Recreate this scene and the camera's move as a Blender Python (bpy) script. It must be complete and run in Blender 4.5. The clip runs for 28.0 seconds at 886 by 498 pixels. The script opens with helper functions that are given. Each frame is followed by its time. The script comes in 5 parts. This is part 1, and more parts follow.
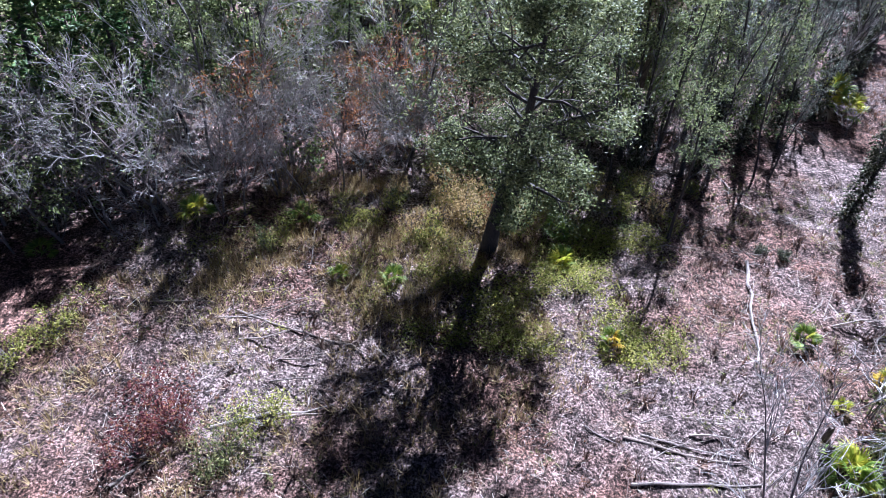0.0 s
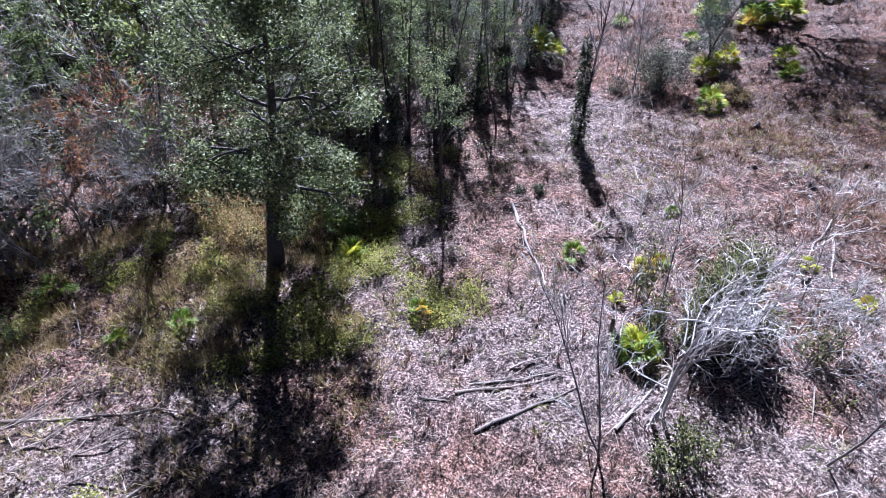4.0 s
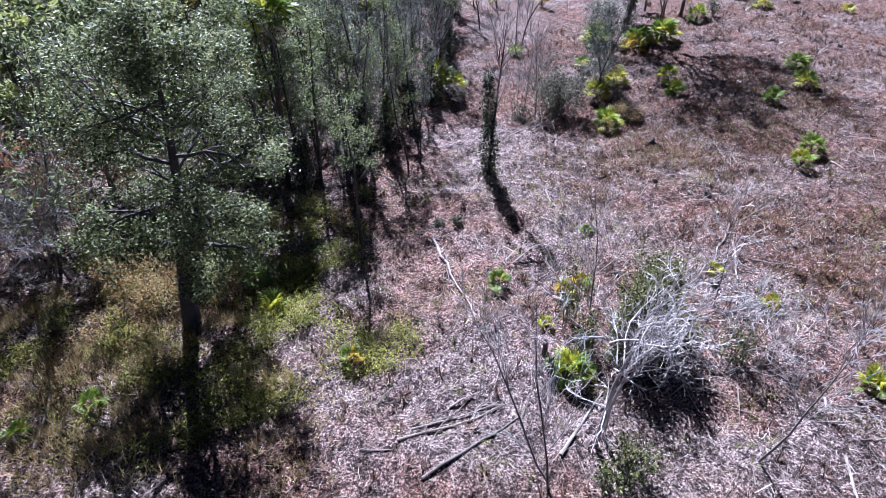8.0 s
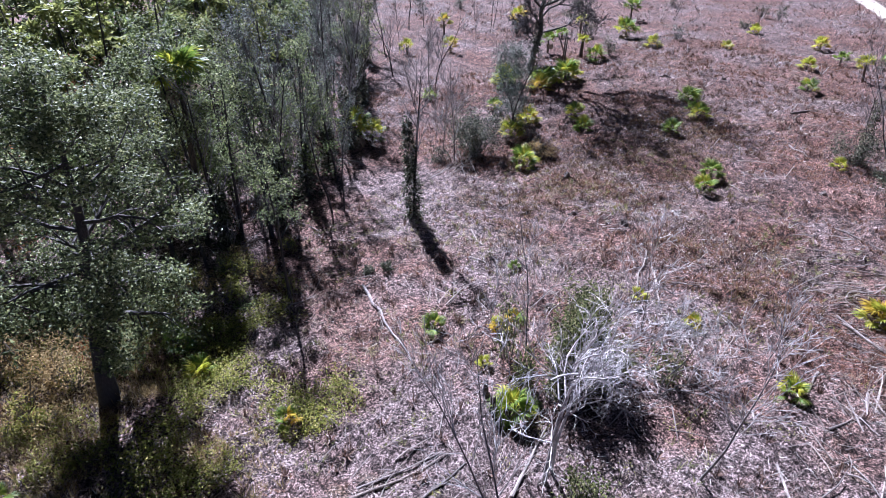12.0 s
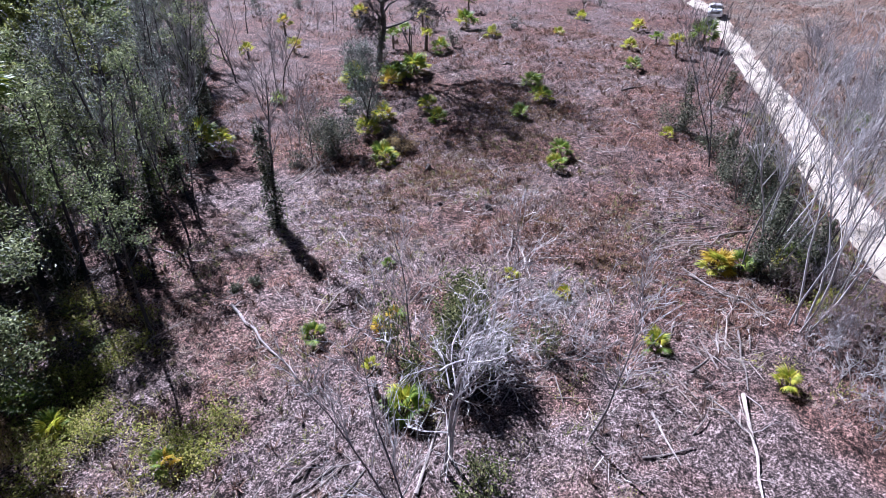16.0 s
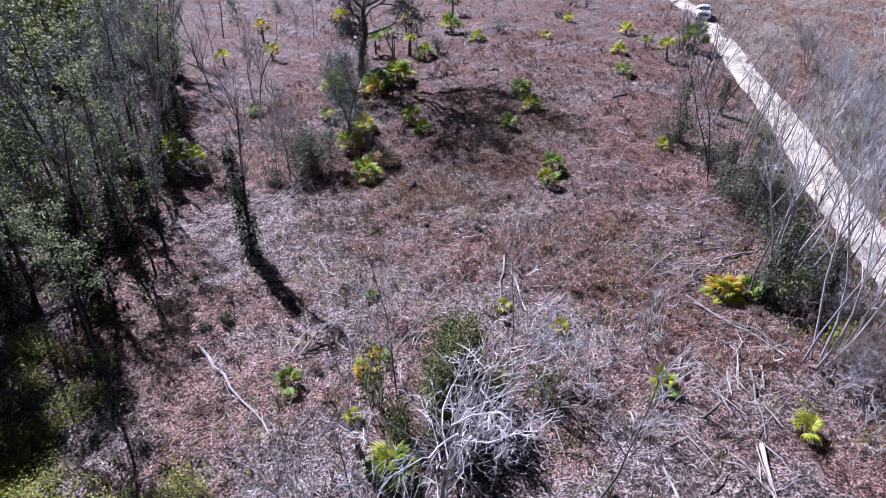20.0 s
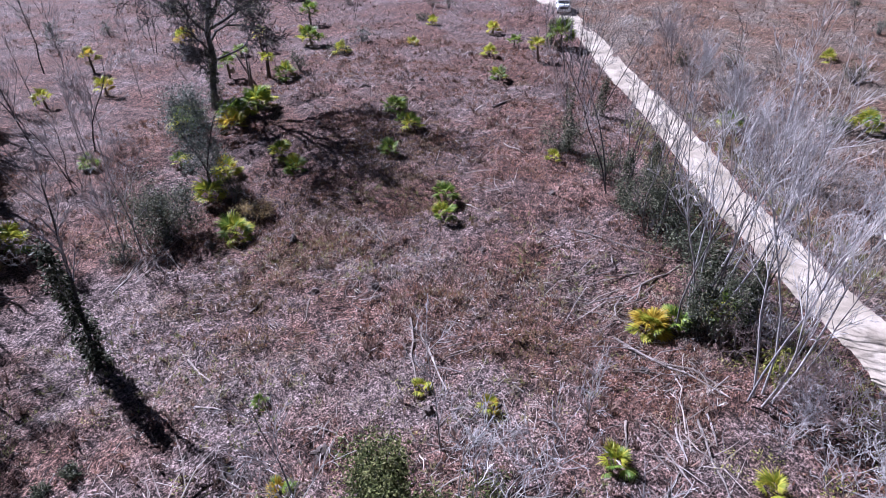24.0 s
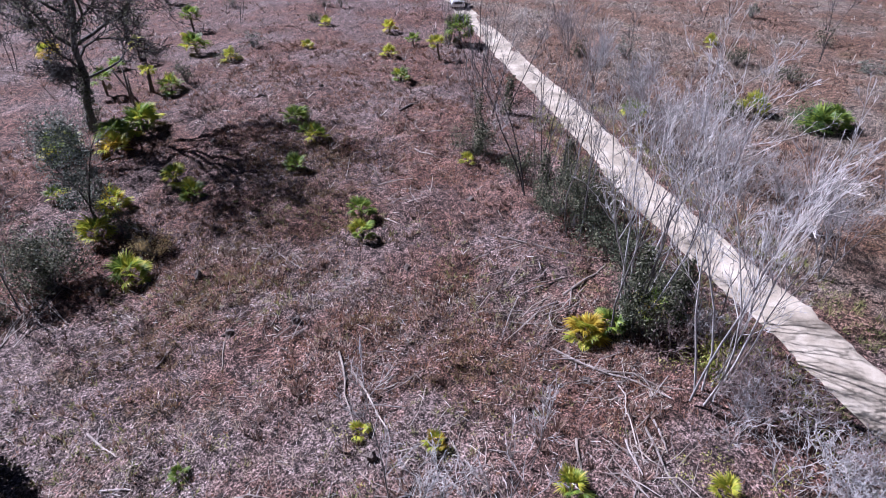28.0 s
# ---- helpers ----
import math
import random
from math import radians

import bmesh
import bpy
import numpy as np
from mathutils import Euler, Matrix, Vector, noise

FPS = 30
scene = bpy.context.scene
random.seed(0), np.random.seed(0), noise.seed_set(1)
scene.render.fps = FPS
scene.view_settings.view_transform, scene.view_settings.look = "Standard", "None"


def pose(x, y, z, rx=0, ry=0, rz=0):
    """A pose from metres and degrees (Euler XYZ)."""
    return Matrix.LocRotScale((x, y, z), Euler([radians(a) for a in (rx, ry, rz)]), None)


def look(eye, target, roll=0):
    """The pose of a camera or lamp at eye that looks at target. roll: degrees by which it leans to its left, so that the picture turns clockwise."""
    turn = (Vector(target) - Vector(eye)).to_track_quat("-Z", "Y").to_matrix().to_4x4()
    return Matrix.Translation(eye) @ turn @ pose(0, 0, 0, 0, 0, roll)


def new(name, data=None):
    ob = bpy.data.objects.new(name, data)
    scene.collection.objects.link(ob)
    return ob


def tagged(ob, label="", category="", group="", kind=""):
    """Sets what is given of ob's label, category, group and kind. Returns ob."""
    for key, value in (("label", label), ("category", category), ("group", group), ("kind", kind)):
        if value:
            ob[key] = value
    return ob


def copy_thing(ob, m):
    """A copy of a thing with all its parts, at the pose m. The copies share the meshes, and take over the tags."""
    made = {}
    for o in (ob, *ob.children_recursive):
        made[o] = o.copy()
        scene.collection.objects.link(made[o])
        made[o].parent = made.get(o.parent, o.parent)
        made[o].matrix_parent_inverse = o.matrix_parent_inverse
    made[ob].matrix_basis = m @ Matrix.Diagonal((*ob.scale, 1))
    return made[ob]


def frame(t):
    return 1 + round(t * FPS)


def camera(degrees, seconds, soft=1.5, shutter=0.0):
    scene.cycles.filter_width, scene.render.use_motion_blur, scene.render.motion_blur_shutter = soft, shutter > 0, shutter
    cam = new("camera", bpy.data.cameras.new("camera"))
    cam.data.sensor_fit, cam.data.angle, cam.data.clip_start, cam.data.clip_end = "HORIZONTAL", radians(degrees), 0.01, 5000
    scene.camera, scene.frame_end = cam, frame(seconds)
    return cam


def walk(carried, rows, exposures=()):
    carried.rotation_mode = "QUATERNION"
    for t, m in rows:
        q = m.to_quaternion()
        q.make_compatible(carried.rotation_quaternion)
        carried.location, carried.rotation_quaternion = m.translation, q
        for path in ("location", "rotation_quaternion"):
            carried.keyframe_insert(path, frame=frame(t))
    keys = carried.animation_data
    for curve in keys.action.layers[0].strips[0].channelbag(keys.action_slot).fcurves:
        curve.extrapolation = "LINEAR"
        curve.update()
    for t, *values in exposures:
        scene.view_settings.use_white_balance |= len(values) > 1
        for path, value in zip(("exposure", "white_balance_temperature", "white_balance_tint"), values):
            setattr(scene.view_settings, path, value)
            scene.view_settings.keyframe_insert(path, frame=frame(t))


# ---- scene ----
cam = camera(72.7, 28.0, 0.5)
PATH = [
    (0, (0.052, -0.991, 13.965), (-0.137, 0.553, 12.708), 2.5),
    (0.5, (0.057, -1.027, 13.909), (-0.04, 0.531, 12.659), 2.3),
    (1, (0.118, -1.05, 13.869), (0.231, 0.512, 12.625), 1.7),
    (1.5, (0.194, -1.121, 13.846), (0.52, 0.414, 12.607), 0.9),
    (2, (0.23, -1.135, 13.852), (0.645, 0.378, 12.611), 0.5),
    (2.5, (0.248, -1.128, 13.866), (0.691, 0.375, 12.622), 0.5),
    (4.5, (0.451, -1.22, 13.632), (0.939, 0.278, 12.4), -0.4),
    (5, (0.547, -1.276, 13.607), (1.108, 0.199, 12.377), -0.9),
    (5.5, (0.585, -1.271, 13.609), (1.203, 0.176, 12.374), -1.1),
    (6, (0.544, -1.2, 13.625), (1.197, 0.236, 12.396), -1.0),
    (6.5, (0.528, -1.039, 13.705), (1.208, 0.398, 12.491), -0.7),
    (7, (0.542, -1.004, 13.742), (1.238, 0.443, 12.549), -0.8),
    (7.5, (0.433, -0.878, 13.761), (1.15, 0.574, 12.587), -0.5),
    (8, (0.337, -0.771, 13.811), (1.072, 0.686, 12.655), -0.1),
    (8.5, (0.278, -0.71, 13.842), (1.027, 0.757, 12.707), 0.0),
    (9, (0.243, -0.666, 13.866), (1.003, 0.812, 12.753), 0.2),
    (9.5, (0.249, -0.614, 13.894), (1.029, 0.873, 12.807), 0.1),
    (10, (0.269, -0.572, 13.942), (1.07, 0.92, 12.878), 0.1),
    (10.5, (0.26, -0.627, 13.905), (1.082, 0.87, 12.864), 0.1),
    (11, (0.337, -0.663, 13.93), (1.19, 0.815, 12.888), -0.2),
    (11.5, (0.258, -0.55, 13.901), (1.19, 0.879, 12.858), 0.1),
    (12, (0.264, -0.53, 13.905), (1.248, 0.863, 12.86), 0.2),
    (12.5, (0.28, -0.517, 13.898), (1.302, 0.847, 12.851), 0.2),
    (14.5, (0.361, -0.378, 13.797), (1.558, 0.834, 12.748), 0.3),
    (15, (0.404, -0.384, 13.785), (1.642, 0.786, 12.737), 0.1),
    (15.5, (0.433, -0.398, 13.773), (1.707, 0.733, 12.725), 0.0),
    (16, (0.42, -0.362, 13.734), (1.715, 0.746, 12.686), 0.2),
    (16.5, (0.417, -0.394, 13.713), (1.72, 0.704, 12.667), 0.2),
    (17, (0.415, -0.392, 13.683), (1.727, 0.697, 12.638), 0.2),
    (17.5, (0.38, -0.338, 13.689), (1.697, 0.743, 12.643), 0.4),
    (18, (0.47, -0.246, 13.702), (1.789, 0.833, 12.654), 0.4),
    (18.5, (0.717, -0.043, 13.721), (2.036, 1.032, 12.67), 0.4),
    (19, (1.073, 0.271, 13.746), (2.393, 1.345, 12.695), 0.3),
    (19.5, (1.546, 0.68, 13.772), (2.868, 1.751, 12.721), 0.3),
    (20, (2.054, 1.054, 13.775), (3.376, 2.127, 12.725), 0.2),
    (20.5, (2.545, 1.493, 13.803), (3.875, 2.554, 12.751), 0.1),
    (21, (3.04, 1.858, 13.816), (4.389, 2.896, 12.765), -0.0),
    (21.5, (3.537, 2.162, 13.795), (4.924, 3.153, 12.748), -0.3),
    (22, (4.0, 2.524, 13.825), (5.427, 3.453, 12.776), -0.4),
    (22.5, (4.445, 2.814, 13.869), (5.905, 3.686, 12.817), -0.6),
    (24.5, (5.751, 3.872, 14.263), (7.276, 4.6, 13.194), -1.3),
    (25, (6.123, 4.044, 14.287), (7.669, 4.721, 13.214), -1.5),
    (25.5, (6.406, 4.239, 14.293), (7.981, 4.84, 13.216), -1.5),
    (26, (6.65, 4.411, 14.299), (8.243, 4.957, 13.22), -1.5),
    (26.5, (6.77, 4.493, 14.278), (8.369, 5.019, 13.197), -1.6),
    (27, (6.744, 4.583, 14.34), (8.346, 5.094, 13.257), -1.4),
    (27.5, (6.733, 4.647, 14.33), (8.339, 5.146, 13.246), -1.4),
    (28, (6.751, 4.657, 14.328), (8.357, 5.149, 13.242), -1.3),
]
walk(cam, [(t, look(eye, target, roll)) for t, eye, target, roll in PATH], [(0.0, 2.27, 5000, 17), (8.0, 2.08, 5050, 20), (12.5, 1.9, 5100, 22), (17.0, 1.74, 5120, 23), (22.0, 1.60, 5080, 26), (28.0, 1.42, 5250, 25)])

# ---- light: low winter sun in a clear sky ----
SUN_FROM = Vector((0.27, 0.963, 0.0)).normalized()
SUN_HIGH = radians(43)
world = bpy.data.worlds.new("world")
scene.world = world
world.use_nodes = True
sky = world.node_tree.nodes.new("ShaderNodeTexSky")
sky.sky_type, sky.sun_disc = "NISHITA", False
sky.air_density, sky.dust_density, sky.ozone_density = 0.06, 0.05, 2.0
sky.sun_elevation, sky.sun_rotation = SUN_HIGH, math.atan2(SUN_FROM.x, SUN_FROM.y)
back = world.node_tree.nodes["Background"]
back.inputs["Strength"].default_value = 0.05
world.node_tree.links.new(sky.outputs["Color"], back.inputs["Color"])
sun = new("sun", bpy.data.lights.new("sun", "SUN"))
sun.data.energy, sun.data.angle, sun.data.color = 5.0, radians(0.5), (1.0, 0.95, 0.89)
sun_way = SUN_FROM * math.cos(SUN_HIGH) + Vector((0, 0, math.sin(SUN_HIGH)))
sun.matrix_world = look(sun_way * 60, (0, 0, 0))


# ---- materials ----
def nodes_of(name):
    m = bpy.data.materials.new(name)
    m.use_nodes = True
    t = m.node_tree
    return m, t, t.nodes, t.links, t.nodes["Principled BSDF"]


def ramp(t, stops):
    n = t.nodes.new("ShaderNodeValToRGB")
    for k, (p, c) in enumerate(stops):
        e = n.color_ramp.elements[k] if k < 2 else n.color_ramp.elements.new(p)
        e.position, e.color = p, (*c, 1)
    return n


def noise_of(t, scale, detail=4, rough=0.6, coord=None):
    n = t.nodes.new("ShaderNodeTexNoise")
    n.inputs["Scale"].default_value, n.inputs["Detail"].default_value, n.inputs["Roughness"].default_value = scale, detail, rough
    if coord is not None:
        t.links.new(coord, n.inputs["Vector"])
    return n


def mix_of(t, kind, fac, a, b):
    n = t.nodes.new("ShaderNodeMix")
    n.data_type, n.blend_type = "RGBA", kind
    for socket, value in ((n.inputs[0], fac), (n.inputs[6], a), (n.inputs[7], b)):
        if isinstance(value, (int, float)):
            socket.default_value = value
        elif isinstance(value, tuple):
            socket.default_value = (*value, 1)
        else:
            t.links.new(value, socket)
    return n.outputs[2]


def bark(name, low, high, scale=6.0, rough=0.85, bump=0.4):
    """Wood or bark: streaks along the grain, blotches, fine relief."""
    m, t, n, l, p = nodes_of(name)
    where = n.new("ShaderNodeNewGeometry").outputs["Position"]
    stretch = n.new("ShaderNodeMapping")
    stretch.inputs["Scale"].default_value = (1, 1, 0.35)
    l.new(where, stretch.inputs["Vector"])
    fine = noise_of(t, scale * 5, 5, 0.7, stretch.outputs[0])
    wide = noise_of(t, scale * 0.35, 3, 0.6, where)
    base = ramp(t, ((0.3, low), (0.72, high)))
    l.new(fine.outputs["Fac"], base.inputs[0])
    each = n.new("ShaderNodeObjectInfo").outputs["Random"]
    blot = ramp(t, ((0.35, (0.62, 0.62, 0.62)), (0.7, (1.1, 1.1, 1.1))))
    l.new(wide.outputs["Fac"], blot.inputs[0])
    c = mix_of(t, "MULTIPLY", 0.8, base.outputs[0], blot.outputs[0])
    tone = ramp(t, ((0.0, (0.75, 0.75, 0.78)), (1.0, (1.15, 1.1, 1.05))))
    l.new(each, tone.inputs[0])
    l.new(mix_of(t, "MULTIPLY", 1.0, c, tone.outputs[0]), p.inputs["Base Color"])
    p.inputs["Roughness"].default_value = rough
    b = n.new("ShaderNodeBump")
    b.inputs["Strength"].default_value, b.inputs["Distance"].default_value = bump, 0.02
    l.new(fine.outputs["Fac"], b.inputs["Height"])
    l.new(b.outputs[0], p.inputs["Normal"])
    return m


def leafy(name, stops, rough=0.55, glow=0.33, shine=0.15):
    """Leaves or grass: each piece its own tone, light shining through thin blades."""
    m, t, n, l, p = nodes_of(name)
    geo = n.new("ShaderNodeNewGeometry")
    tone = ramp(t, stops)
    l.new(geo.outputs["Random Per Island"], tone.inputs[0])
    wide = noise_of(t, 0.9, 2, 0.5, geo.outputs["Position"])
    shade = ramp(t, ((0.3, (0.7, 0.72, 0.7)), (0.7, (1.2, 1.18, 1.1))))
    l.new(wide.outputs["Fac"], shade.inputs[0])
    c = mix_of(t, "MULTIPLY", 1.0, tone.outputs[0], shade.outputs[0])
    l.new(c, p.inputs["Base Color"])
    p.inputs["Roughness"].default_value = rough
    p.inputs["Specular IOR Level"].default_value = shine
    thin = n.new("ShaderNodeBsdfTranslucent")
    l.new(c, thin.inputs["Color"])
    both = n.new("ShaderNodeMixShader")
    both.inputs[0].default_value = glow
    l.new(p.outputs[0], both.inputs[1])
    l.new(thin.outputs[0], both.inputs[2])
    l.new(both.outputs[0], n["Material Output"].inputs["Surface"])
    return m


def plain(name, color, rough=0.5, metal=0.0, vary=0.12, scale=3.0):
    m, t, n, l, p = nodes_of(name)
    where = n.new("ShaderNodeNewGeometry").outputs["Position"]
    no = noise_of(t, scale, 5, 0.65, where)
    r = ramp(t, ((0.3, tuple(v * (1 - vary) for v in color)), (0.7, tuple(v * (1 + vary) for v in color))))
    l.new(no.outputs["Fac"], r.inputs[0])
    l.new(r.outputs[0], p.inputs["Base Color"])
    p.inputs["Roughness"].default_value, p.inputs["Metallic"].default_value = rough, metal
    return m


def soil_material():
    m, t, n, l, p = nodes_of("cutover soil")
    where = n.new("ShaderNodeNewGeometry").outputs["Position"]
    # speckled litter tones; the near-black stop paints shade into the gaps between pieces
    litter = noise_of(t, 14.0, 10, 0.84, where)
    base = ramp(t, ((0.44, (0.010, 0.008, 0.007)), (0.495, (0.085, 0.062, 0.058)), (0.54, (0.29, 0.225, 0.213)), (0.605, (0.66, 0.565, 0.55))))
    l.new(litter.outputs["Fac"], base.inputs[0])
    patch = noise_of(t, 0.16, 4, 0.6, where)
    rust = ramp(t, ((0.43, (0, 0, 0)), (0.56, (1, 1, 1))))
    l.new(patch.outputs["Fac"], rust.inputs[0])
    c = mix_of(t, "MIX", rust.outputs[0], base.outputs[0], mix_of(t, "MULTIPLY", 1.0, base.outputs[0], (0.90, 0.69, 0.59)))
    moss = noise_of(t, 0.33, 4, 0.65, where)
    damp = ramp(t, ((0.60, (0, 0, 0)), (0.72, (0.7, 0.7, 0.7))))
    l.new(moss.outputs["Fac"], damp.inputs[0])
    c = mix_of(t, "MIX", damp.outputs[0], c, mix_of(t, "MULTIPLY", 1.0, c, (0.72, 0.78, 0.42)))
    stain = noise_of(t, 1.1, 5, 0.7, where)
    dark = ramp(t, ((0.33, (0.42, 0.38, 0.36)), (0.55, (1.05, 1.03, 1.03))))
    l.new(stain.outputs["Fac"], dark.inputs[0])
    c = mix_of(t, "MULTIPLY", 0.9, c, dark.outputs[0])
    # clump mottling: shade in the pits between clods, darkened into the soil colour
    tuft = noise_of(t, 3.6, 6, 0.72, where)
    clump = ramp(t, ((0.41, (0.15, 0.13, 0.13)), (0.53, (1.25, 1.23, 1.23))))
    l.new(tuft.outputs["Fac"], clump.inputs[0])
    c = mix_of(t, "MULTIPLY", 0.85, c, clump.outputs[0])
    # brown duff away from the wood, paler straw near it
    axes = n.new("ShaderNodeSeparateXYZ")
    l.new(where, axes.inputs[0])
    duff = n.new("ShaderNodeMapRange")
    duff.inputs["From Min"].default_value, duff.inputs["From Max"].default_value = 13.0, 25.0
    l.new(axes.outputs[0], duff.inputs["Value"])
    worn = ramp(t, ((0.36, (0.25, 0.25, 0.25)), (0.58, (1, 1, 1))))
    l.new(noise_of(t, 0.28, 5, 0.65, where).outputs["Fac"], worn.inputs[0])
    weight = n.new("ShaderNodeMath")
    weight.operation = "MULTIPLY"
    l.new(duff.outputs[0], weight.inputs[0])
    l.new(worn.outputs[0], weight.inputs[1])
    c = mix_of(t, "MIX", weight.outputs[0], c, mix_of(t, "MULTIPLY", 1.0, c, (0.64, 0.56, 0.52)))
    # the older field south of the track is tan, not pink
    side = n.new("ShaderNodeVectorMath")
    side.operation = "DOT_PRODUCT"
    side.inputs[1].default_value = (-0.49, 0.87, 0)
    l.new(where, side.inputs[0])
    field = n.new("ShaderNodeMapRange")
    field.inputs["From Min"].default_value, field.inputs["From Max"].default_value = -15.5, -18.5
    l.new(side.outputs["Value"], field.inputs["Value"])
    l.new(mix_of(t, "MIX", field.outputs[0], c, mix_of(t, "MULTIPLY", 1.0, c, (1.15, 1.28, 1.14))), p.inputs["Base Color"])
    p.inputs["Roughness"].default_value = 0.95
    p.inputs["Specular IOR Level"].default_value = 0.2
    clods = noise_of(t, 8.0, 8, 0.75, where)
    b = n.new("ShaderNodeBump")
    b.inputs["Strength"].default_value, b.inputs["Distance"].default_value = 1.0, 0.12
    l.new(clods.outputs["Fac"], b.inputs["Height"])
    l.new(b.outputs[0], p.inputs["Normal"])
    return m


def sand_material():
    m, t, n, l, p = nodes_of("pale road sand")
    where = n.new("ShaderNodeNewGeometry").outputs["Position"]
    wide = noise_of(t, 0.7, 5, 0.65, where)
    base = ramp(t, ((0.3, (0.15, 0.122, 0.09)), (0.5, (0.30, 0.255, 0.20)), (0.72, (0.46, 0.405, 0.335))))
    l.new(wide.outputs["Fac"], base.inputs[0])
    grit = noise_of(t, 22.0, 6, 0.75, where)
    speck = ramp(t, ((0.32, (0.65, 0.62, 0.6)), (0.5, (1.0, 1.0, 1.0))))
    l.new(grit.outputs["Fac"], speck.inputs[0])
    l.new(mix_of(t, "MULTIPLY", 0.7, base.outputs[0], speck.outputs[0]), p.inputs["Base Color"])
    p.inputs["Roughness"].default_value = 0.92
    b = n.new("ShaderNodeBump")
    b.inputs["Strength"].default_value, b.inputs["Distance"].default_value = 0.5, 0.03
    l.new(grit.outputs["Fac"], b.inputs["Height"])
    l.new(b.outputs[0], p.inputs["Normal"])
    return m


SOIL, SAND = soil_material(), sand_material()
BARK_DARK = bark("dark bark", (0.018, 0.016, 0.015), (0.082, 0.072, 0.068))
BARK_GREY = bark("grey bark", (0.07, 0.064, 0.06), (0.26, 0.245, 0.235))
BARK_PALE = bark("pale twigs", (0.20, 0.19, 0.185), (0.58, 0.56, 0.555), 8, 0.5)
BARK_WHITE = bark("whitish twigs", (0.34, 0.325, 0.32), (0.82, 0.80, 0.79), 8, 0.5)
BARK_TWIG = bark("grey twigs", (0.13, 0.12, 0.12), (0.42, 0.40, 0.40), 8, 0.55)
BARK_STEM = bark("mottled pale bark", (0.16, 0.15, 0.145), (0.62, 0.60, 0.585), 11, 0.6)
BARK_RED = bark("reddish twigs", (0.16, 0.11, 0.10), (0.36, 0.28, 0.26), 8)
DEADWOOD = bark("weathered wood", (0.20, 0.165, 0.15), (0.52, 0.47, 0.44), 5)
LOGWOOD = bark("fallen log bark", (0.10, 0.08, 0.07), (0.36, 0.31, 0.28), 5)
STUMPWOOD = bark("old stump wood", (0.035, 0.028, 0.024), (0.17, 0.135, 0.12), 7)
PALM_TRUNK = bark("palm boot fibre", (0.06, 0.045, 0.035), (0.22, 0.17, 0.13), 9, 0.9, 0.8)
LEAF_OAK = leafy("evergreen leaf", ((0.0, (0.03, 0.045, 0.015)), (0.5, (0.11, 0.155, 0.05)), (0.85, (0.24, 0.29, 0.10)), (1.0, (0.36, 0.40, 0.17))), 0.55, 0.42, 0.12)
LEAF_BAY = leafy("grey-green leaf", ((0.0, (0.032, 0.044, 0.022)), (0.5, (0.165, 0.20, 0.085)), (0.85, (0.31, 0.35, 0.16)), (1.0, (0.44, 0.46, 0.27))), 0.55, 0.42, 0.12)
LEAF_LIME = leafy("yellow-green leaf", ((0.0, (0.10, 0.12, 0.03)), (0.5, (0.24, 0.27, 0.075)), (1.0, (0.42, 0.42, 0.16))), 0.42, 0.45)
LEAF_PINE = leafy("deep green needles", ((0.0, (0.028, 0.063, 0.022)), (1.0, (0.084, 0.154, 0.049))), 0.45, 0.25)
LEAF_RUST = leafy("russet leaf", ((0.0, (0.16, 0.05, 0.025)), (0.5, (0.27, 0.11, 0.045)), (1.0, (0.36, 0.20, 0.08))), 0.5, 0.45)
LEAF_WINE = leafy("wine red leaf", ((0.0, (0.065, 0.020, 0.028)), (0.6, (0.143, 0.048, 0.048)), (1.0, (0.221, 0.112, 0.056))), 0.5, 0.4)
LEAF_TAN = leafy("dry tan leaf", ((0.0, (0.240, 0.168, 0.072)), (0.5, (0.432, 0.312, 0.144)), (1.0, (0.576, 0.456, 0.240))), 0.6, 0.4)
LEAF_DEEP = leafy("deep olive leaf", ((0.0, (0.022, 0.032, 0.014)), (0.5, (0.125, 0.155, 0.062)), (0.85, (0.27, 0.30, 0.13)), (1.0, (0.42, 0.44, 0.24))), 0.5, 0.34, 0.2)
LEAF_TAWNY = leafy("tawny winter leaf", ((0.0, (0.07, 0.05, 0.035)), (0.5, (0.19, 0.15, 0.10)), (0.9, (0.33, 0.28, 0.19)), (1.0, (0.36, 0.16, 0.08))), 0.55, 0.35)
LEAF_VINE = leafy("dark vine leaf", ((0.0, (0.014, 0.018, 0.010)), (0.55, (0.055, 0.062, 0.036)), (0.85, (0.15, 0.155, 0.105)), (1.0, (0.30, 0.30, 0.22))), 0.5, 0.3)
LEAF_TANGLE = leafy("small olive leaf", ((0.0, (0.016, 0.02, 0.008)), (0.5, (0.075, 0.088, 0.03)), (0.85, (0.19, 0.20, 0.075)), (1.0, (0.32, 0.30, 0.16))), 0.6, 0.3, 0.1)
LEAF_HERB = leafy("low herb leaf", ((0.0, (0.06, 0.07, 0.015)), (0.5, (0.27, 0.29, 0.06)), (0.8, (0.40, 0.39, 0.10)), (1.0, (0.54, 0.48, 0.22))), 0.5, 0.45)
FROND_GREEN = leafy("green palm blade", ((0.0, (0.078, 0.135, 0.022)), (0.5, (0.155, 0.230, 0.036)), (1.0, (0.293, 0.338, 0.060))), 0.45, 0.4, 0.3)
FROND_LIME = leafy("lime palm blade", ((0.0, (0.215, 0.271, 0.024)), (0.5, (0.380, 0.399, 0.042)), (1.0, (0.594, 0.513, 0.072))), 0.45, 0.45, 0.3)
